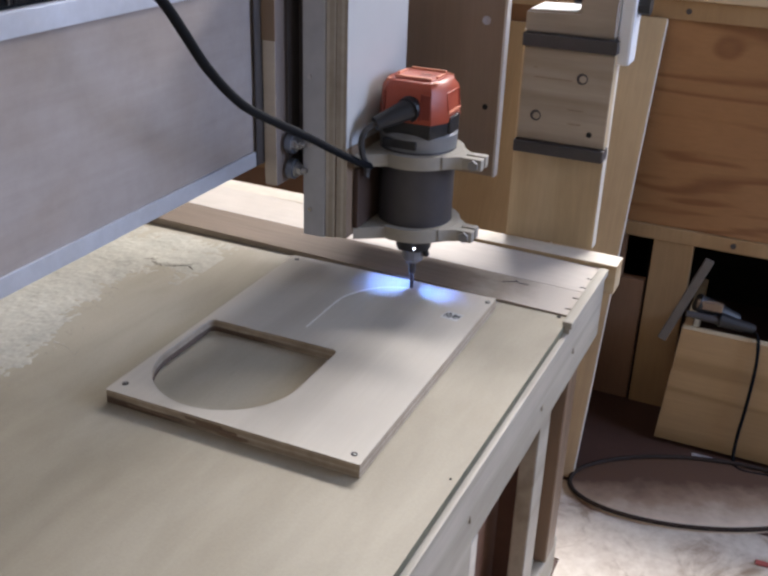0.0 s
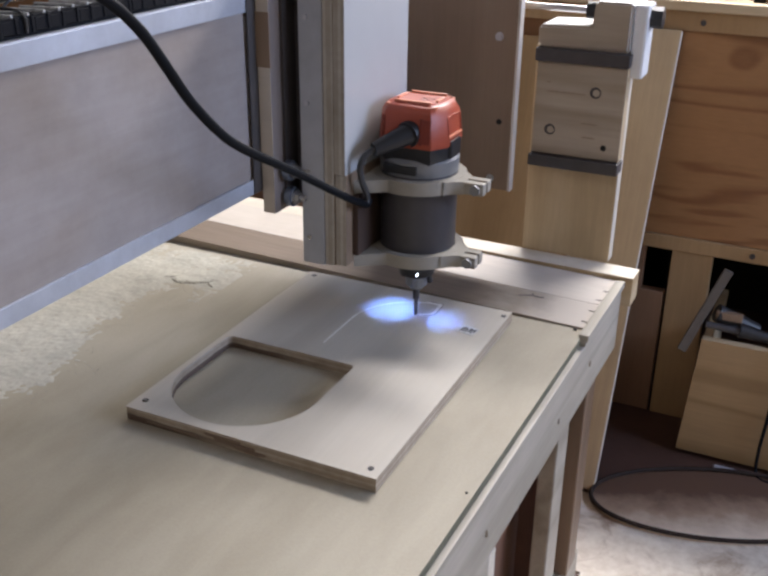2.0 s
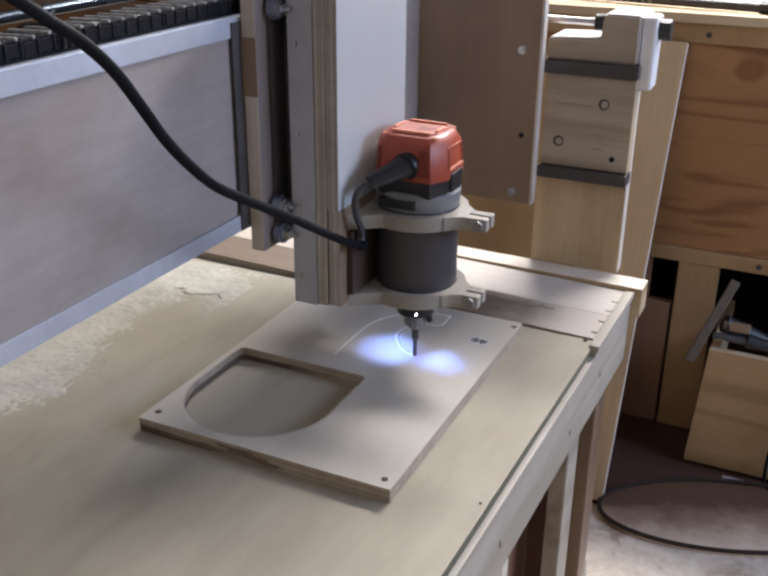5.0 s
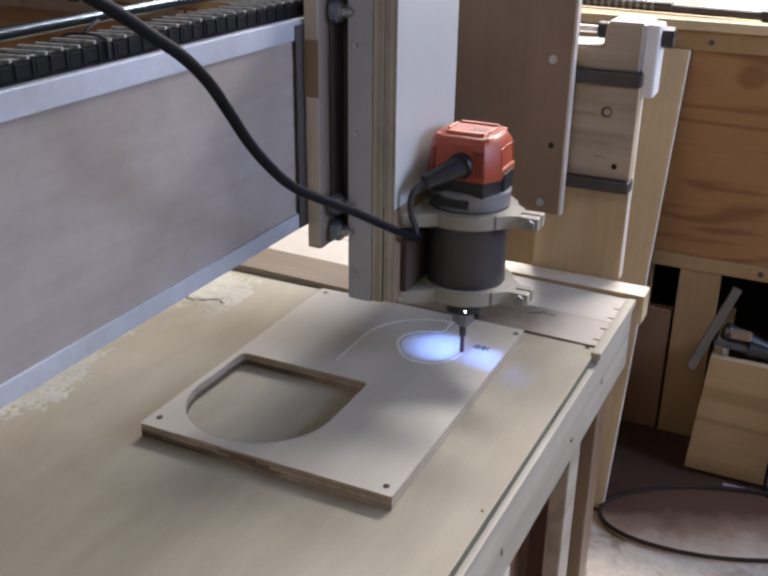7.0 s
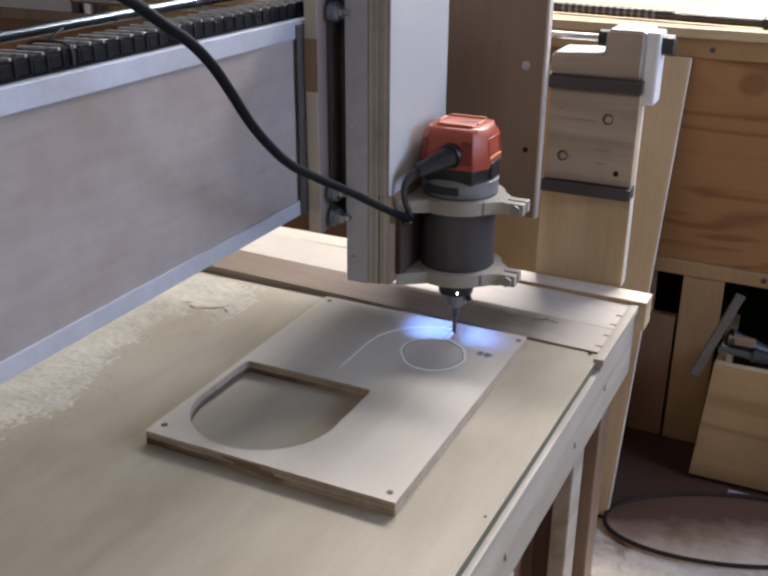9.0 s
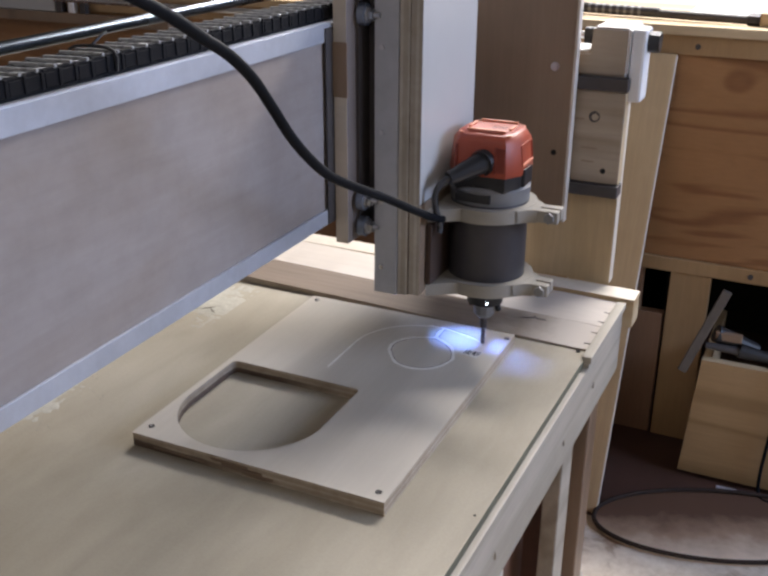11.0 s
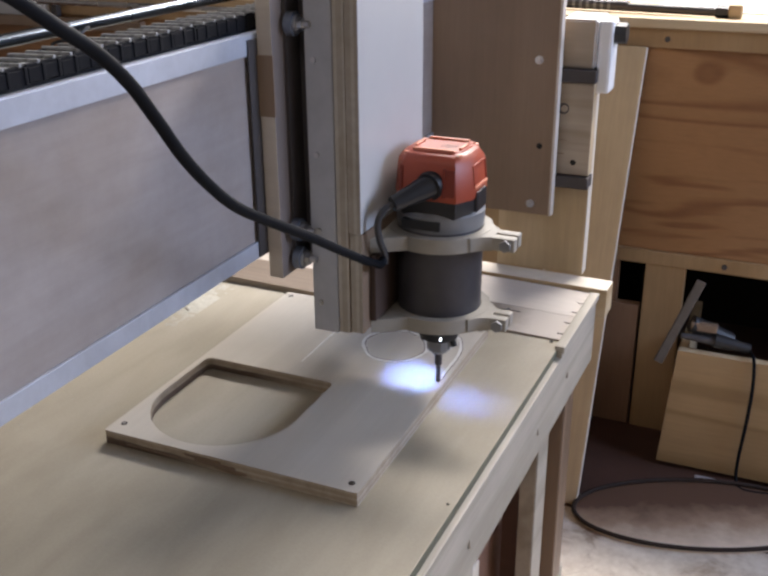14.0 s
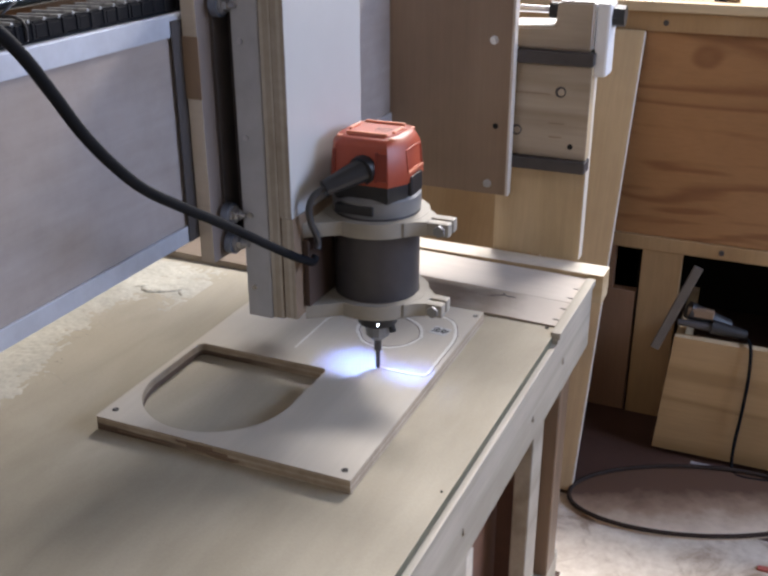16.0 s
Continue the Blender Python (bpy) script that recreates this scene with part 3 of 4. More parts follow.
for x, z, r in ((0.0230, 0.1955, 0.0058), (-0.0215, 0.1525, 0.0058)):
    ring = part("bolt_hole", bm_cyl((x, 0.4618, z), (x, 0.470, z), r, seg=20), dark_bar, stand, "drilled bolt hole")
    part("bolt_end", bm_cyl((x + 0.001, 0.4605, z), (x + 0.001, 0.4617, z), r * 0.62, seg=16), block_wood, ring)
part("small_hole", bm_cyl((0.0367, 0.4615, 0.1395), (0.0367, 0.466, 0.1395), 0.003, seg=14), dark_hole, stand)
for x0, x1, z in ((-0.027, 0.013, 0.1925), (0.0115, 0.0285, 0.1627), (0.0135, 0.0265, 0.1482), (-0.028, -0.024, 0.2022)):
    part("scratch", bm_box(x0, x1, 0.4617, 0.4622, z - 0.0005, z + 0.0005), side_ply, stand)
arm = bmesh.new()
bm_prism([(-0.042, 0.237), (0.0515, 0.237), (0.0515, 0.285), (0.014, 0.285), (0.012, 0.260), (-0.042, 0.258)], -0.526, -0.464, bm=arm)
bmesh.ops.transform(arm, verts=arm.verts, matrix=Matrix.Rotation(radians(90), 4, "X"))
bmesh.ops.bevel(arm, geom=[e for e in arm.edges if e.calc_face_angle(0) > 0.5], offset=0.002, segments=2, affect="EDGES")
# white on the arm's top and sides is light put into the colour
part("arm", arm, block_wood, stand, "wooden bearing arm with the light on its top painted white", white_plastic, 1)
part("bracket", bm_box(0.052, 0.066, 0.468, 0.50, 0.212, 0.2845, 0.003), white_plastic, stand, "white plastic bracket")
part("end_nut", bm_cyl((0.0655, 0.484, 0.271), (0.0775, 0.484, 0.271), 0.0105, seg=8), black_plastic, stand, "black end nut")
part("collar", bm_cyl((0.002, 0.484, 0.2735), (0.0138, 0.484, 0.2735), 0.0085, seg=20), black_plastic, stand, "black collar")
part("axis_rod", bm_cyl((-0.70, 0.484, 0.2735), (0.003, 0.484, 0.2735), 0.0036, seg=16), steel, stand, "bright steel axis rod", smooth=True)

# ---- leaning sheet, cabinet and drawer ----
# lit edges of the sheet are painted pale
sheet = part("plywood_sheet", bm_box(-0.095, 0.0, -0.006, 0.006, 0, 0.645, 0.0022), sheet_ply, None, edge=lit_rim, face_axis=1)
sheet.matrix_basis = pose(0.041, 0.628, FLOOR, -21.8, 0, 0)
tagged(sheet, "tan plywood sheet leaning against the cabinet", "plywood sheet")
# added board; only a darker brown area is known beside the sheet
board = part("added_board", bm_box(-0.205, 0.0, -0.006, 0.006, 0, 0.62, 0.0022), board_ply, None, edge=lit_rim, face_axis=1)
board.matrix_basis = pose(-0.056, 0.630, FLOOR, -21.8, 0, 0)
tagged(board, "added brown board leaning beside the tan sheet", "plywood board")

cabinet = empty("cabinet", "brown plywood cabinet with an open front and a pale top edge", "cabinet")
part("upper_panel", bm_box(-1.7, 1.2, 0.8805, 0.899, -0.098, 0.200, 0.001), brown_ply, cabinet, "brown plywood panel with horizontal grain")
part("upper_rail", bm_box(-1.7, 1.2, 0.874, 0.899, 0.1985, 0.2245, 0.001), tan_ply, cabinet)
part("top_edge", bm_box(-1.7, 1.2, 0.868, 0.899, 0.225, 0.2385, 0.002), pine_x, cabinet, "bright pine top edge")
part("top_board", bm_box(-1.7, 1.2, 0.8995, 1.35, 0.222, 0.2375), pine_x, cabinet)
part("lower_rail", bm_box(-1.7, 1.2, 0.876, 0.899, -0.120, -0.0985, 0.001), tan_ply, cabinet)
part("stile", bm_box(0.068, 0.126, 0.878, 0.899, FLOOR, -0.1205, 0.001), tan_ply, cabinet, "tan upright board")
part("lower_door", bm_box(-1.7, 0.0635, 0.880, 0.897, FLOOR, -0.192, 0.001), door_ply, cabinet, "red-brown plywood door")
part("divider", bm_box(-1.7, 0.028, 0.881, 0.897, -0.1915, -0.1205), door_ply, cabinet)
# inner faces are near-black to paint the shade in the open cabinet
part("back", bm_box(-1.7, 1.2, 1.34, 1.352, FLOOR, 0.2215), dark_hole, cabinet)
part("side", bm_box(1.19, 1.2, 0.8995, 1.339, FLOOR, 0.2215), brown_ply, cabinet)
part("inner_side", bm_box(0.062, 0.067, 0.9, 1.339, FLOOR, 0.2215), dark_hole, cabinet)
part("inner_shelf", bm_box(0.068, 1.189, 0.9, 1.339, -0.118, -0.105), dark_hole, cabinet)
for x, z in ((0.0655, 0.2105), (0.1795, -0.109)):
    part("screw", bm_cyl((x, 0.8735, z), (x, 0.880, z), 0.004, seg=14), dark_bar, cabinet, "dark screw head")

drawer = empty("drawer", "pale wooden drawer pulled out of the cabinet", "drawer")
front = bm_prism([(0.126, -0.392), (0.55, -0.392), (0.55, -0.206), (0.138, -0.206)], -0.790, -0.776)
bmesh.ops.transform(front, verts=front.verts, matrix=Matrix.Rotation(radians(90), 4, "X"))
part("front", front, drawer_ply, drawer, "pale tan drawer front", pine_x, 1)
part("side", bm_box(0.137, 0.149, 0.7905, 0.99, -0.390, -0.215, 0.001), pine_x, drawer)
part("bottom", bm_box(0.1495, 0.548, 0.7905, 0.99, -0.388, -0.378), brown_ply, drawer)
# near-black block paints the shaded gap under the drawer
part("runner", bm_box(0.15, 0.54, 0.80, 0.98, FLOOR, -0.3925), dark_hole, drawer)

saw = empty("hand_tool", "grey-black hand tool with a flat blade lying in the drawer", "power tool")
bm = bm_box(-0.0065, 0.0065, -0.002, 0.002, -0.068, 0.072, 0.0015)
blade = part("blade", bm, plain("blade_steel", (0.16, 0.155, 0.155), 0.4, 0.5), saw, "flat grey metal blade")
blade.matrix_basis = pose(0.135, 0.772, -0.163, 0, 19, 0)
bm = bm_cyl((0.150, 0.80, -0.172), (0.205, 0.82, -0.197), 0.013, 0.011, 16)
part("handle", bm, black_plastic, saw, "black handle", smooth=True)
bm = bm_cyl((0.139, 0.785, -0.186), (0.188, 0.796, -0.192), 0.0045, 0.0065, 16)
part("body", bm, motor_dark, saw, "grey metal body", smooth=True)
bm = bm_cyl((0.184, 0.795, -0.190), (0.232, 0.802, -0.198), 0.0105, 0.0075, 16)
part("grip", bm, black_plastic, saw, "blue-grey grip", smooth=True)
bm = bm_box(0.150, 0.186, 0.790, 0.80, -0.178, -0.166, 0.002)
part("guard", bm, side_ply, saw, "worn metal guard")

cord = bm_tube([(0.232, 0.80, -0.20), (0.240, 0.775, -0.202), (0.244, 0.768, -0.24), (0.243, 0.768, -0.30), (0.240, 0.766, -0.36), (0.243, 0.760, -0.393), (0.26, 0.75, -0.396), (0.32, 0.76, -0.396)], 0.0024, 10)
tagged(part("tool_cord", cord, rubber, smooth=True), "thin black cord hanging over the drawer front to the floor", "cable")

# ---- oval mat with a cord on the floor ----
card = bm_prism([(0.068, -0.6), (0.9, -0.6), (0.9, 0.616), (-0.06, 0.616), (-0.06, 0.452), (0.068, 0.452)], FLOOR, FLOOR + 0.002)
tagged(part("cardboard_sheet", card, card_mat), "pale cardboard sheet with brown stains on the floor", "cardboard")
oval = []
for i in range(64):
    a = 2 * math.pi * i / 64
    u, v = 0.172 * math.cos(a), 0.080 * math.sin(a)
    oval.append((0.203 + u * math.cos(0.36) - v * math.sin(0.36), 0.664 + u * math.sin(0.36) + v * math.cos(0.36)))
bm = bm_prism(oval, FLOOR + 0.002, FLOOR + 0.005)
tagged(part("floor_mat", bm, mat_brown), "brown oval mat on the floor, light and shade in its colour", "mat")
loop = [(x, y, FLOOR + 0.0085) for x, y in oval] + [(oval[0][0], oval[0][1], FLOOR + 0.0085)]
tagged(part("floor_cable", bm_tube(loop, 0.0031, 10, smooth=2), plain("brown_cable", (0.034, 0.019, 0.013), 0.9), smooth=True), "dark brown cable looped round on the floor", "cable")
tagged(part("metal_offcut", bm_box(0.185, 0.215, 0.757, 0.762, FLOOR, FLOOR + 0.006, 0.001), aluminium), "small bright metal strip on the floor", "offcut")

# ---- things on the cabinet top ----
clamp_bar = empty("bar_clamp", "dark metal bar clamp with ribbed sleeve on the cabinet top", "clamp")
part("bar", bm_cyl((-0.34, 0.965, 0.2455), (0.140, 0.905, 0.2455), 0.0060, seg=16), dark_bar, clamp_bar, "dark metal bar", smooth=True)
part("sleeve", bm_cyl((-0.30, 0.960, 0.2470), (0.0, 0.9225, 0.2470), 0.0072, seg=18), motor_dark, clamp_bar, "dull grey sleeve", smooth=True)
for k in range(14):
    x = -0.165 + k * 0.0105
    part("rib", bm_cyl((x, 0.9431 - 0.125 * (x + 0.165), 0.2470), (x + 0.004, 0.9426 - 0.125 * (x + 0.165), 0.2470), 0.0078, seg=14), motor_grey, clamp_bar)
part("end_fitting", bm_box(0.138, 0.156, 0.895, 0.913, 0.2390, 0.2570, 0.003), drawer_ply, clamp_bar, "worn square end fitting")
part("fitting_nut", bm_cyl((0.122, 0.9072, 0.2470), (0.138, 0.9052, 0.2470), 0.0090, seg=6), black_plastic, clamp_bar)
tagged(part("paper_sheet", bm_box(0.03, 0.40, 0.965, 1.25, 0.238, 0.2395), paper), "white paper sheet on the cabinet top", "paper")

tagged(part("red_scrap", bm_box(0.292, 0.330, 0.552, 0.560, FLOOR + 0.002, FLOOR + 0.005, 0.001), plain("faded_red", (0.5, 0.12, 0.1), 0.7)), "small faded red scrap on the cardboard", "scrap")
panel_white = empty("white_panel", "white panel with black upright strips on the cabinet front", "panel")
part("sheet", bm_box(-1.69, -1.05, 0.858, 0.867, 0.196, 0.42, 0.001), white_melamine, panel_white)
for x in (-1.045, -1.018, -0.992):
    part("strip", bm_box(x, x + 0.013, 0.856, 0.867, 0.196, 0.42, 0.001), dark_bar if x != -1.018 else white_plastic, panel_white, "black strip" if x != -1.018 else "white strip")
tagged(part("ledge_bar", bm_box(-1.69, -0.80, 0.852, 0.8675, 0.178, 0.1955, 0.001), side_ply), "dark brown ledge bar on the cabinet front", "ledge")

# ---- gantry ----
gantry = empty("gantry", "grey plywood gantry beam with aluminium edges and brown side plate", "machine gantry")
B = -0.109
part("beam", bm_box(B - 0.045, B, -0.95, 0.443, 0.152, 0.312), beam_ply, gantry, "grey-brown plywood beam")
part("lower_angle", bm_box(B + 0.0003, B + 0.0023, -0.95, 0.443, 0.1495, 0.1625, 0.0004), aluminium, gantry, "aluminium edge strip")
part("lower_flange", bm_box(B - 0.045, B + 0.0003, -0.95, 0.443, 0.1490, 0.1515), aluminium, gantry)
part("upper_angle", bm_box(B + 0.0003, B + 0.0023, -0.95, 0.443, 0.3005, 0.3150, 0.0004), aluminium, gantry, "aluminium edge strip")
part("upper_flange", bm_box(B - 0.045, B + 0.0003, -0.95, 0.443, 0.3125, 0.3155), aluminium, gantry)
plate = bm_box(-0.118, 0.0265, 0.4435, 0.4545, 0.084, 0.345, 0.0008)
part("side_plate", plate, side_ply, gantry, "brown plywood side plate with bolts", frame_pine, 1)
part("edge_band", bm_box(0.0238, 0.0268, 0.4428, 0.4548, 0.0835, 0.345, 0.0006), strip_ply, gantry, "pale edge band")
for x, z in ((0.0055, 0.2465), (0.004, 0.0955)):
    bolt = part("bolt", bm_cyl((x, 0.4395, z), (x, 0.4435, z), 0.0033, seg=6), steel, gantry, "steel bolt head")
    part("washer", bm_cyl((x, 0.4424, z), (x, 0.4434, z), 0.0044, seg=20), steel, bolt)
part("plate_hole", bm_cyl((0.0105, 0.4430, 0.1585), (0.0105, 0.4440, 0.1585), 0.003, seg=14), dark_hole, gantry)
part("drive_screw", bm_cyl((B - 0.075, -0.95, 0.3225), (B - 0.075, 0.45, 0.3300), 0.0043, seg=18), rod_steel, gantry, "dark shiny drive rod", smooth=True)
chain = part("cable_chain", bm_box(B - 0.030, B - 0.004, -0.95, 0.41, 0.3158, 0.3175), rubber, gantry, "black plastic cable chain")
# pale wires added for the glints between the rungs
for x in (B - 0.012, B - 0.018, B - 0.023):
    wire = [(x + 0.002 * math.sin(k * 1.7 + x * 900), -0.94 + k * 0.044, 0.3225 + 0.0012 * math.sin(k * 2.3 + x * 500)) for k in range(31)]
    part("wire", bm_tube(wire, 0.0021, 8, smooth=3), wire_mat, chain, "grey wire", smooth=True)
link = bmesh.new()
for x in (B - 0.0065, B - 0.0305):
    bm_box(x, x + 0.0035, 0, 0.0128, 0.3176, 0.3258, 0.0008, link)
    bm_box(x - 0.0007, x + 0.0042, 0.0098, 0.0124, 0.3176, 0.3266, 0.0006, link)
    bm_box(x + 0.0004, x + 0.0031, -0.0010, 0.0132, 0.3255, 0.3277, 0.0007, link)
rung = bm_box(-0.0140, 0.0140, -0.0012, 0.0012, -0.0012, 0.0008, 0.0005)
bmesh.ops.transform(rung, verts=rung.verts, matrix=Matrix.Translation((B - 0.0168, 0.0062, 0.3282)) @ Matrix.Rotation(0.16, 4, "Z"))
spare = bpy.data.meshes.new("rung")
rung.to_mesh(spare)
known = set(link.faces)
link.from_mesh(spare)
rung.free()
for f in link.faces:
    f.material_index = 0 if f in known else 1
first = part("chain_link", link, chain_mat, chain)
first.data.materials.append(rung_mat)
first.location.y = -0.94
sway = random.Random(12)
for k in range(1, 104):
    again = new("chain_link", first.data)
    again.parent, again.location = chain, (sway.uniform(-0.0006, 0.0006), -0.94 + k * 0.0128, sway.uniform(-0.0003, 0.0005))
tie = bm_tube([(B - 0.032, -0.082, 0.318), (B - 0.031, -0.083, 0.329), (B - 0.017, -0.080, 0.3315), (B - 0.003, -0.078, 0.329), (B - 0.002, -0.078, 0.318)], 0.0010, 6, smooth=3)
bm_tube([(B - 0.017, -0.080, 0.3315), (B - 0.015, -0.074, 0.336), (B - 0.016, -0.068, 0.3375)], 0.0009, 6, bm=tie, smooth=3)
part("cable_tie", tie, black_plastic, chain, "black cable tie with a loose end", smooth=True)

# ---- carriage ----
carriage = empty("carriage", "upright plywood carriage with white board and printed clamps holding the router", "machine carriage")
part("slide_plate", bm_box(-0.1055, -0.0935, -0.096, 0.10, 0.130, 0.354, 0.0008), slide_mat, carriage, "plywood slide plate", strip_ply, 0)
# added dark strip: the carriage's shadow on the beam built as a piece
part("gap_shade_strip", bm_box(-0.1065, -0.1056, -0.1080, -0.0500, 0.150, 0.3115), dark_bar, carriage, "dark strip for shade beside the plate")
part("edge_patch", bm_box(-0.1060, -0.0930, -0.0968, -0.0955, 0.256, 0.300), side_ply, carriage, "darker brown patch")
# spacer and thin board are dark to paint the shade between the plates
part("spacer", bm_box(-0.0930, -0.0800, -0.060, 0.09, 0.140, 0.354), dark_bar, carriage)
part("gap_shade_board", bm_box(-0.0932, -0.0905, -0.0800, -0.0602, 0.136, 0.354), dark_bar, carriage, "dark board for shade in the gap")
for y, z in ((-0.080, 0.166), (-0.076, 0.320), (-0.078, 0.142)):
    wheel = part("wheel", bm_cyl((-0.0904, y, z), (-0.0845, y, z), 0.0088, seg=24), screw_steel, carriage, "steel guide wheel", smooth=True)
    part("washer", bm_cyl((-0.0845, y, z), (-0.082, y, z), 0.0066, seg=20), steel, wheel)
    part("wheel_nut", bm_cyl((-0.082, y, z), (-0.0785, y, z), 0.0048, seg=6), steel, wheel)
    part("axle_end", bm_cyl((-0.0785, y, z), (-0.0735, y, z), 0.0024, seg=10), steel, wheel)
part("back_board", bm_box(-0.0795, -0.0580, -0.074, 0.075, 0.080, 0.354, 0.001), grey_post, carriage, "grey-blue painted board", grey_post)
part("middle_board", bm_box(-0.0577, -0.0480, -0.073, 0.070, 0.081, 0.354, 0.001), side_ply, carriage, "plywood board", edge_x, 0)
part("white_board", bm_box(-0.0475, -0.0370, -0.074, 0.052, 0.166, 0.354, 0.0008), white_melamine, carriage, "white faced board", edge_x, 0)
# dark faces of block and spine paint the shade behind the motor
part("mount_block", bm_box(-0.0475, -0.0370, -0.072, 0.045, 0.082, 0.1655, 0.001), side_ply, carriage, "wooden mount block", edge_x, 0)
part("mount_spine", bm_box(-0.0366, -0.0315, -0.060, 0.045, 0.0890, 0.1450, 0.001), inner_mat, carriage, "mount spine with shade in its dark brown")
for z in (0.105, 0.165, 0.225, 0.295):
    part("board_screw", bm_cyl((-0.0725, -0.0752, z), (-0.0725, -0.0735, z), 0.0022, seg=12), steel, carriage)


def clamp(z0, z1, reach):
    """A split clamp ring with a back and two ears with a bolt."""
    ring = [(0.0425 * math.cos(a), 0.0425 * math.sin(a)) for a in (2 * math.pi * i / 48 for i in range(48))]
    inner = [(0.0352 * math.cos(a), 0.0352 * math.sin(a)) for a in (2 * math.pi * i / 48 for i in range(48))]
    bm = bm_prism(ring, z0, z1, [inner])
    back = [(-0.0368, -0.058), (-0.012, -0.0408), (-0.0355, -0.020), (-0.0355, 0.02), (-0.012, 0.0408), (-0.0368, 0.05)]
    bm_prism(back, z0 + 0.0004, z1 - 0.0004, bm=bm)
    bm_prism([(0.0345, -0.027), (0.041, -0.020), (0.049, -0.0166), (0.049, 0.0046), (0.041, 0.013), (0.0345, 0.027)], z0 + 0.0003, z1 - 0.0003, bm=bm)
    body = part("clamp", bm, clamp_mat, carriage, "off-white printed clamp ring", smooth=True)
    for y0, y1 in ((-0.0165, -0.0075), (-0.0045, 0.0045)):
        ear = bm_box(0.040, reach, y0, y1, z0 + 0.0005, z1 - 0.0005, 0.0015)
        part("ear", ear, clamp_mat, body)
    zc = (z0 + z1) / 2
    part("clamp_bolt", bm_cyl((reach - 0.007, -0.0195, zc), (reach - 0.007, 0.008, zc), 0.0028, seg=10), motor_grey, body)
    part("clamp_nut", bm_cyl((reach - 0.007, -0.0200, zc), (reach - 0.007, -0.0166, zc), 0.0048, seg=6), motor_grey, body)


clamp(0.1455, 0.1575, 0.067)
clamp(0.0765, 0.0885, 0.063)

# ---- router ----
router = empty("router", "compact trim router with an orange cap and dark motor", "router")
part("motor", bm_lathe([(0.030, 0.0745), (0.0345, 0.077), (0.0348, 0.1450), (0.0348, 0.160), (0.034, 0.162)], 48), motor_dark, router, "dark grey motor housing", smooth=True)
part("collar", bm_lathe([(0.0345, 0.1585), (0.0352, 0.1600), (0.0358, 0.172), (0.033, 0.175)], 48), motor_grey, router, "grey motor collar", smooth=True)
part("slot", bm_box(-0.020, 0.012, -0.0362, -0.030, 0.1622, 0.1700, 0.001), black_plastic, router, "dark slot")


def cap_outline(s):
    a, c = 0.0330 * s, 0.0165 * s
    return [(-a, -c), (-a + 0.010 * s, -a), (a - 0.009 * s, -a), (a, -c), (a, c), (a - 0.010 * s, a), (-a + 0.010 * s, a), (-a, c)]


def bm_loft(levels):
    bm = bmesh.new()
    rings = [[bm.verts.new((x, y, z)) for x, y in cap_outline(s)] for s, z in levels]
    for lo, hi in zip(rings, rings[1:]):
        for i in range(8):
            bm.faces.new((lo[i], lo[(i + 1) % 8], hi[(i + 1) % 8], hi[i]))
    bm.faces.new(list(reversed(rings[0])))
    bm.faces.new(rings[-1])
    bmesh.ops.bevel(bm, geom=[e for e in bm.edges if e.calc_face_angle(0) > 0.3], offset=0.0009, segments=2, affect="EDGES")
    return bm


part("shoulder", bm_loft([(0.90, 0.1715), (0.965, 0.175), (0.965, 0.1865)]), black_plastic, router, "black plastic shoulder", smooth=True)
cap = part("cap", bm_loft([(0.985, 0.1855), (1.0, 0.1880), (0.915, 0.2140), (0.80, 0.2195), (0.76, 0.2205)]), orange, router, "orange plastic cap", smooth=True)
part("cap_top", bm_loft([(0.66, 0.2203), (0.63, 0.2216)]), orange, cap, smooth=True)
for x0, x1, y0, y1 in ((-0.017, 0.017, -0.0195, -0.0165), (-0.017, 0.017, 0.0165, 0.0195), (-0.0195, -0.0170, -0.009, 0.009), (0.0170, 0.0195, -0.009, 0.009)):
    part("cap_rib", bm_box(x0, x1, y0, y1, 0.2212, 0.2234, 0.0007), orange_pale, cap, "pale raised rim")
for i in range(5):
    for j in range(4):
        x, y = 0.001 + i * 0.0027, -0.0045 + j * 0.0027
        part("vent_hole", bm_cyl((x, y, 0.2214), (x, y, 0.2218), 0.0007, seg=6), black_plastic, cap)
for x in (-0.0215, 0.0135):
    groove = bm_box(-0.0012, 0.0012, -0.0012, 0.0012, -0.0115, 0.0115, 0.0006)
    part("cap_groove", groove, groove_mat, cap).matrix_basis = pose(x, -0.0318, 0.2005, -6.2, 0, 0)
inset = bm_box(0.0145, 0.0225, -0.0006, 0.0006, -0.0105, 0.0105, 0.0005)
part("cap_inset", inset, groove_mat, cap, "dark orange inset panel").matrix_basis = pose(0, -0.0316, 0.2005, -6.2, 0, 0)
for y0, y1, z0, z1 in ((-0.0150, 0.0150, 0.0095, 0.0112), (-0.0150, -0.0134, -0.0070, 0.0095), (0.0134, 0.0150, -0.0070, 0.0095)):
    rail = bm_box(-0.0008, 0.0008, y0, y1, z0, z1, 0.0005)
    part("cap_frame", rail, orange, cap).matrix_basis = pose(0.0318, 0, 0.2005, 0, -6.2, 0)
stripe = bm_box(-0.0010, 0.0010, -0.0150, 0.0150, -0.0012, 0.0012, 0.0006)
part("cap_stripe", stripe, orange_pale, cap, "pale raised line").matrix_basis = pose(0.0328, 0, 0.1940, 0, -6.2, 0)
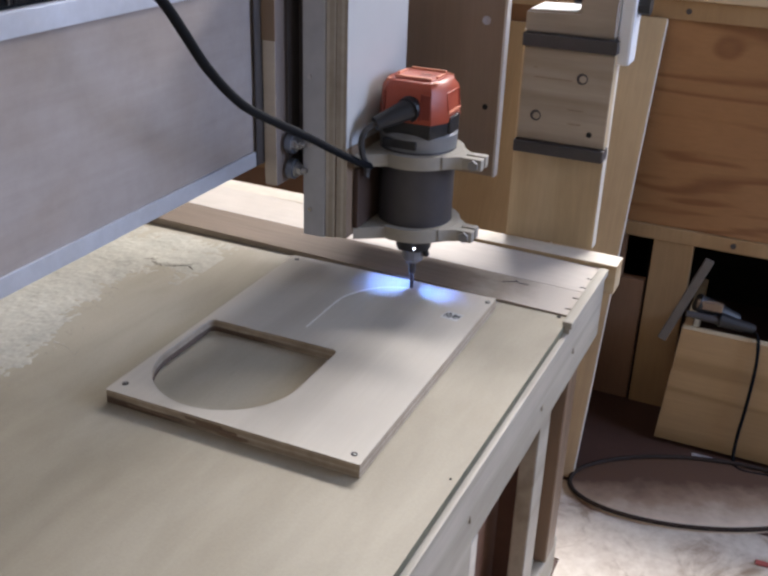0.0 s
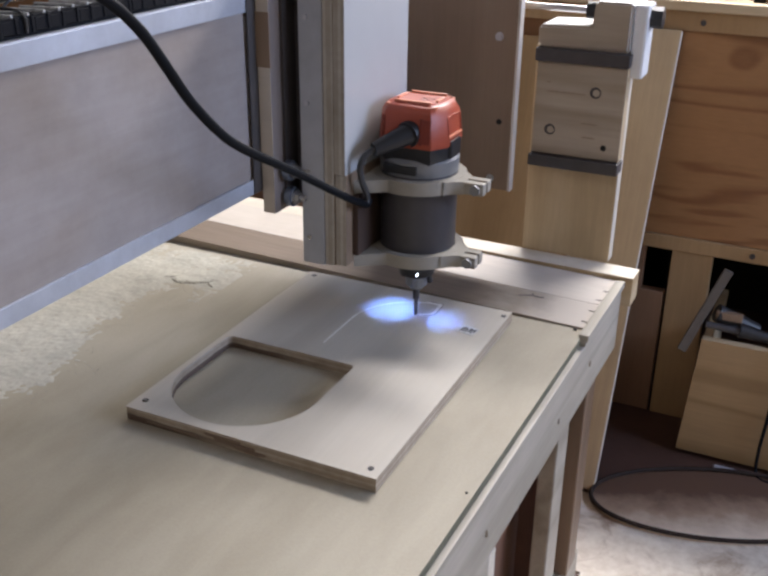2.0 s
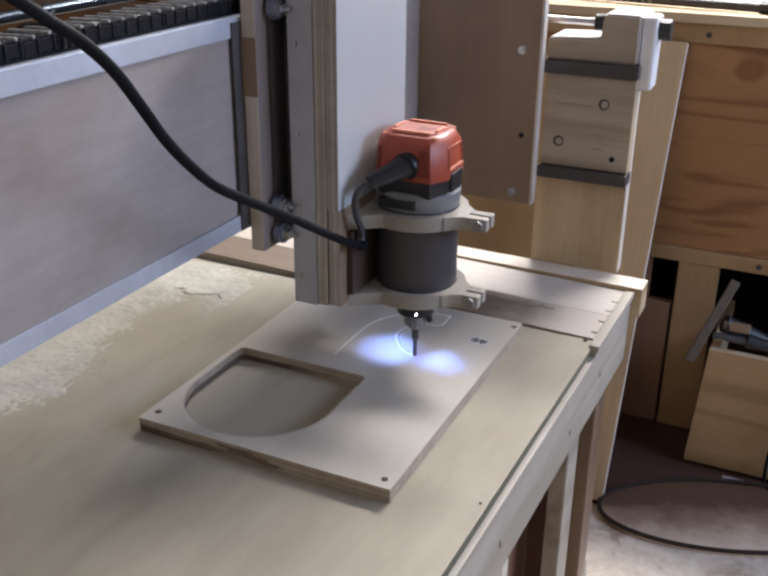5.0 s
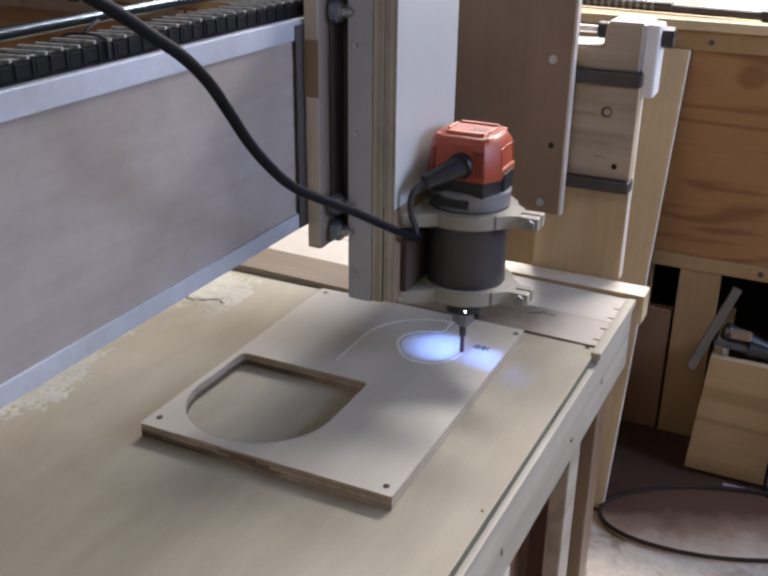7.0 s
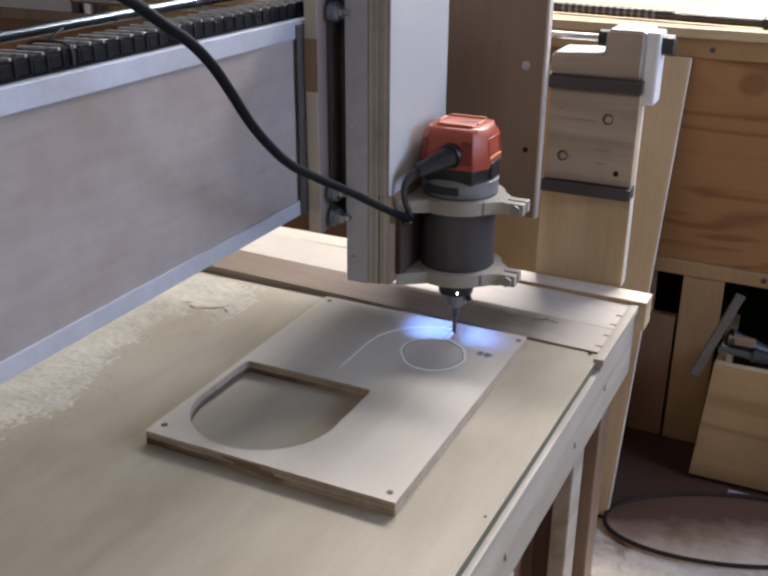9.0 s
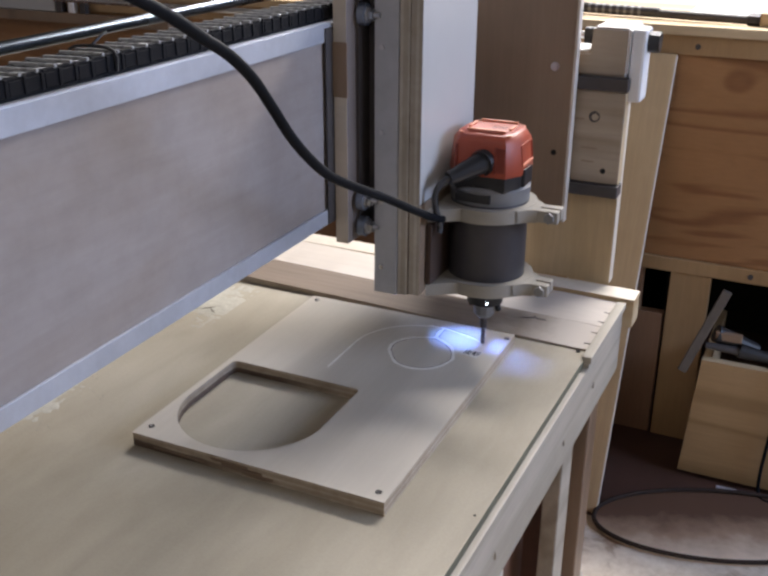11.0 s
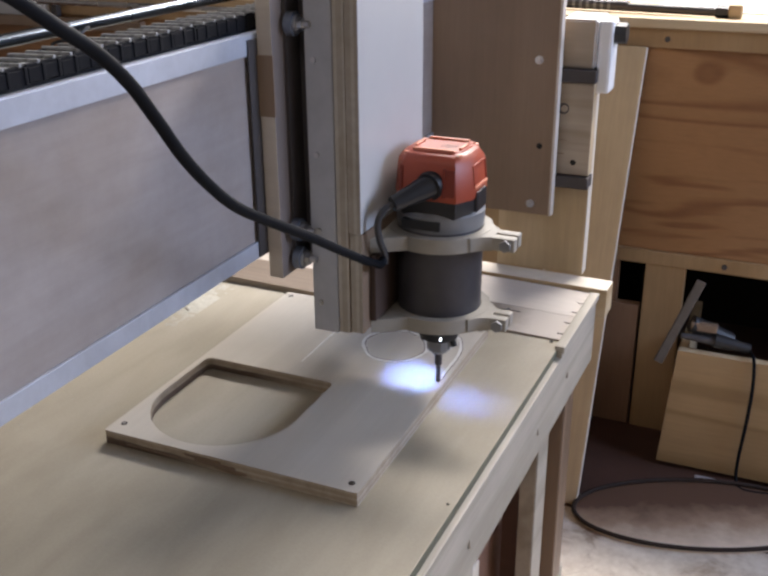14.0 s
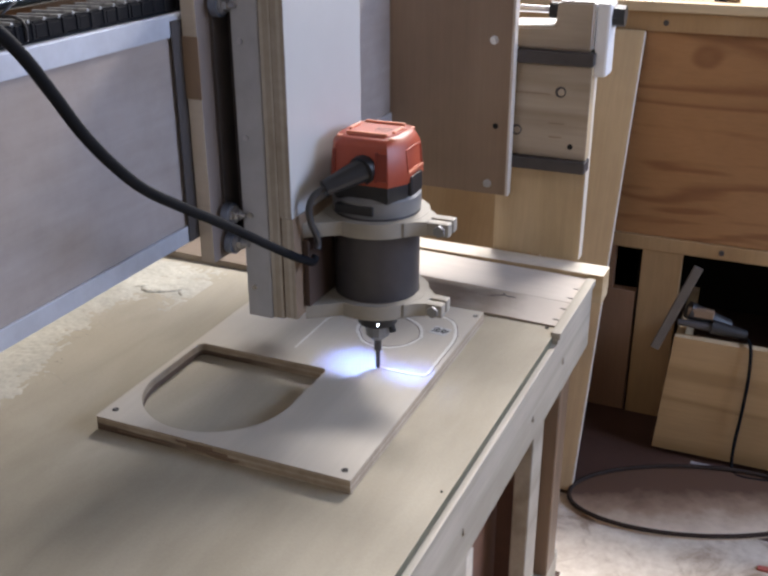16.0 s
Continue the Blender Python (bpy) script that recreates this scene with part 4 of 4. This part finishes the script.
for x, y in ((-0.021, -0.021), (0.021, -0.020), (-0.021, 0.020), (0.021, 0.020)):
    part("cap_screw", bm_cyl((x, y, 0.2165), (x, y, 0.2205), 0.0026, seg=12), orange_pale, cap, "rounded screw boss")
part("switch", bm_box(0.0300, 0.0345, -0.012, 0.012, 0.174, 0.190, 0.002), black_plastic, router, "black switch")
part("vent", bm_box(0.0150, 0.0235, -0.0325, -0.030, 0.1775, 0.186, 0.001), black_plastic, router)
part("strain_relief", bm_cyl((0.002, -0.030, 0.1975), (-0.0185, -0.056, 0.1875), 0.0098, 0.0060, 20), black_plastic, router, "black cord sleeve", smooth=True)
part("relief_boss", bm_cyl((0.003, -0.027, 0.1980), (0.0015, -0.0338, 0.1968), 0.0118, 0.0112, 24), black_plastic, router, smooth=True)
thin = [(-0.0175, -0.055, 0.188), (-0.0235, -0.0615, 0.1835), (-0.0272, -0.0645, 0.174), (-0.0270, -0.0620, 0.160), (-0.0262, -0.0560, 0.149), (-0.0260, -0.0535, 0.1420), (-0.0260, -0.0555, 0.1375)]
part("thin_cord", bm_tube(thin, 0.0027, 10), plain("grey_cord", (0.055, 0.055, 0.06), 0.45), router, "thin dark grey cord", smooth=True)
thick = [(0, 0.0150, 0.0050), (0, 0.0090, 0.0028), (0, -0.002, 0.0078), (0, -0.0195, 0.0159), (0, -0.0621, 0.0385), (0, -0.1068, 0.0627), (0, -0.1578, 0.0888), (0, -0.1908, 0.107), (0, -0.2148, 0.1255), (0, -0.2362, 0.1460), (0, -0.2548, 0.1684), (0, -0.2718, 0.1880), (0, -0.2913, 0.2043), (0, -0.3124, 0.2171), (-0.002, -0.3508, 0.2400), (-0.012, -0.43, 0.28), (-0.05, -0.53, 0.33)]
power_cord = part("power_cord", bm_tube(thick, 0.0033, 14), rubber, router, "thick black power cord", smooth=True)
CORD = [(0.0, 1.5, 0.013, 0.003), (2.0, -0.5, 0.006, -0.006), (3.5, -2.8, 0.004, -0.012), (4.2, -2.3, 0.005, -0.012), (7.0, 1.0, 0.011, -0.006), (8.5, 1.0, 0.008, -0.003), (11.0, 3.0, 0.011, 0.005), (13.5, 0.0, 0.001, 0.0), (14.5, -1.5, -0.003, -0.006), (16.0, -3.5, -0.004, -0.012)]
part("nose", bm_lathe([(0.0150, 0.0558), (0.0166, 0.0570), (0.0168, 0.0660), (0.024, 0.0705), (0.029, 0.0745)], 36), black_plastic, router, "black motor nose", smooth=True)
part("collet_nut", bm_lathe([(0.0062, 0.0405), (0.0075, 0.0425), (0.0102, 0.0445), (0.0106, 0.0520), (0.0100, 0.0560)], 12), motor_grey, router, "steel collet nut")
part("bit", bm_lathe([(0.0012, 0.0105), (0.0019, 0.0112), (0.0019, 0.028), (0.0032, 0.029), (0.0032, 0.0405)], 16), motor_dark, router, "dark router bit", smooth=True)
part("led_lens", bm_cyl((0.0075, -0.0172, 0.0605), (0.0075, -0.0150, 0.0612), 0.0006, seg=14), led_dot_mat, router, "bright white lamp lens")


def lamp(x, y, aim_x, aim_y, r, hood, light):
    """A small lamp in a dark bezel that aims at the work."""
    a, b = Vector((x, y, 0.0553)), Vector((aim_x, aim_y, H))
    way = (b - a).normalized()
    bezel = part("lamp_bezel", bm_cyl(a - 0.0020 * way, a, 0.0028, seg=20), black_plastic, router, "black lamp bezel")
    part("lamp_hood", bm_cyl(a - 0.001 * way, a + hood * way, 0.0028, seg=20, caps=False), black_plastic, bezel)
    part("lamp_disc", bm_cyl(a, a + 0.0004 * way, r, seg=16), light, bezel, "bluish white lamp")


lamp(-0.0122, 0.000, -0.0215, 0.001, 0.0012, 0.0049, led_mat)
lamp(0.0122, 0.000, 0.026, -0.001, 0.0016, 0.0066, led_soft_mat)

# ---- the tool's way ----
CIRCLE, ROUND = (-0.0675, 0.2275), 0.0315
SHAPE, ARC = (-0.0695, 0.2225), 0.0635


def on_circle(angle):
    return CIRCLE[0] + ROUND * math.cos(radians(angle)), CIRCLE[1] + ROUND * math.sin(radians(angle))


def on_arc(angle):
    return SHAPE[0] + ARC * math.cos(radians(angle)), SHAPE[1] + ARC * math.sin(radians(angle))


TOOL = [
    (0.0, -0.0820, 0.2870), (0.3, -0.0710, 0.2865), (0.5, -0.0670, 0.2860), (1.0, -0.0675, 0.2790), (1.5, -0.0680, 0.2630),
    (2.0, -0.0820, 0.2570), (2.5, -0.0935, 0.2480), (3.0, -0.0990, 0.2355), (3.5, -0.0975, 0.2225), (4.0, -0.0905, 0.2110),
    (4.5, -0.0810, 0.2000), (5.0, -0.0670, 0.1960), (5.5, -0.0535, 0.1992), (6.0, -0.0425, 0.2090), (6.5, -0.0370, 0.2240),
    (7.0, -0.0375, 0.2325), (7.5, -0.0445, 0.2480), (8.0, -0.0555, 0.2575), (8.5, -0.0675, 0.2650), (9.3, -0.0675, 0.2860),
    (9.8, -0.0595, 0.2850), (10.4, -0.0410, 0.2800), (11.0, -0.0225, 0.2720), (11.5, -0.0135, 0.2590), (12.0, -0.0080, 0.2430),
    (12.5, -0.0060, 0.2270), (13.0, -0.0060, 0.2110), (13.5, -0.0060, 0.1950), (14.0, -0.0060, 0.1790), (14.5, -0.0065, 0.1640),
    (15.0, -0.0190, 0.1610), (15.5, -0.0340, 0.1610), (16.0, -0.0495, 0.1610)]


def cut_marks():
    """Short pale lengths of kerf; those cut during the clip come up as the bit passes."""
    marks, grit = [], random.Random(7)

    def length(ax, ay, bx, by, t=None):
        size = math.hypot(bx - ax, by - ay) / 2 + 0.0003
        wide = (0.0009 if t is None else 0.0015) * grit.uniform(0.8, 1.15)
        bm = bm_box(-size, size, -wide, wide, -0.0008, grit.uniform(-0.0001, 0.0001), 0.0003)
        for _ in range(4 if t is None else 9):
            x, y, r = grit.uniform(-size, size), grit.gauss(0, wide * 1.1), grit.uniform(0.0003, 0.0007)
            turn = grit.uniform(0, 2)
            ring = [bm.verts.new((x + r * math.cos(turn + k * 1.5708), y + r * math.sin(turn + k * 1.5708), -0.0004)) for k in range(4)]
            tip = bm.verts.new((x, y, grit.uniform(0.0, 0.0004)))
            for k in range(4):
                bm.faces.new((ring[k], ring[(k + 1) % 4], tip))
        if t is not None:
            known = set(bm.faces)
            bm_box(-size, size, wide, wide + 0.0007, -0.0008, -0.00005, bm=bm)
            for f in bm.faces:
                f.material_index = 0 if f in known else 1
        ob = part("cut_line", bm, cut_mat, workpiece, "pale fresh-cut kerf" if not marks else "")
        ob.data.materials.append(kerf_wall)
        marks.append((ob, (ax + bx) / 2, (ay + by) / 2, math.degrees(math.atan2(by - ay, bx - ax)), t))

    old = [(-0.133, 0.166 + 0.0113 * i) for i in range(6)] + [on_arc(180 - 6 * i) for i in range(1, 14)] + [(-0.082, 0.287)]
    for a, b in zip(old, old[1:]):
        length(*a, *b)
    for i in range(len(TOOL) - 1):
        p0, p1, p2, p3 = (Vector(TOOL[min(max(i + k, 0), len(TOOL) - 1)][1:]) for k in (-1, 0, 1, 2))
        t0, t1 = TOOL[i][0], TOOL[i + 1][0]
        last = p1
        for k in (1, 2, 3):
            f = k / 3
            spot = 0.5 * (2 * p1 + (p2 - p0) * f + (2 * p0 - 5 * p1 + 4 * p2 - p3) * f * f + (3 * p1 - p0 - 3 * p2 + p3) * f ** 3)
            length(*last, *spot, t0 + (t1 - t0) * f)
            last = spot
    return marks


MARKS = cut_marks()


def motions():
    walk(gantry, [(t, pose(x, 0, 0)) for t, x, y in TOOL])
    walk(carriage, [(t, pose(x, y, 0)) for t, x, y in TOOL])
    walk(router, [(t, pose(x, y, 0)) for t, x, y in TOOL])
    walk(power_cord, [(t, pose(-0.026, -0.070 + y, 0.140 + z, turn, 0, 0)) for t, turn, y, z in CORD])
    for ob, x, y, turn, t in MARKS:
        up, down = pose(x, y, H + 0.0003, 0, 0, turn), pose(x, y, H - 0.0006, 0, 0, turn)
        if t is None:
            ob.matrix_basis = up
        else:
            begin = max(t - 0.2, 0.04)
            rows = [(0.0, down), (begin, down), (min(begin + 0.25, 16.0), up)]
            walk(ob, rows + ([(16.0, up)] if begin + 0.25 < 15.95 else []))



motions()
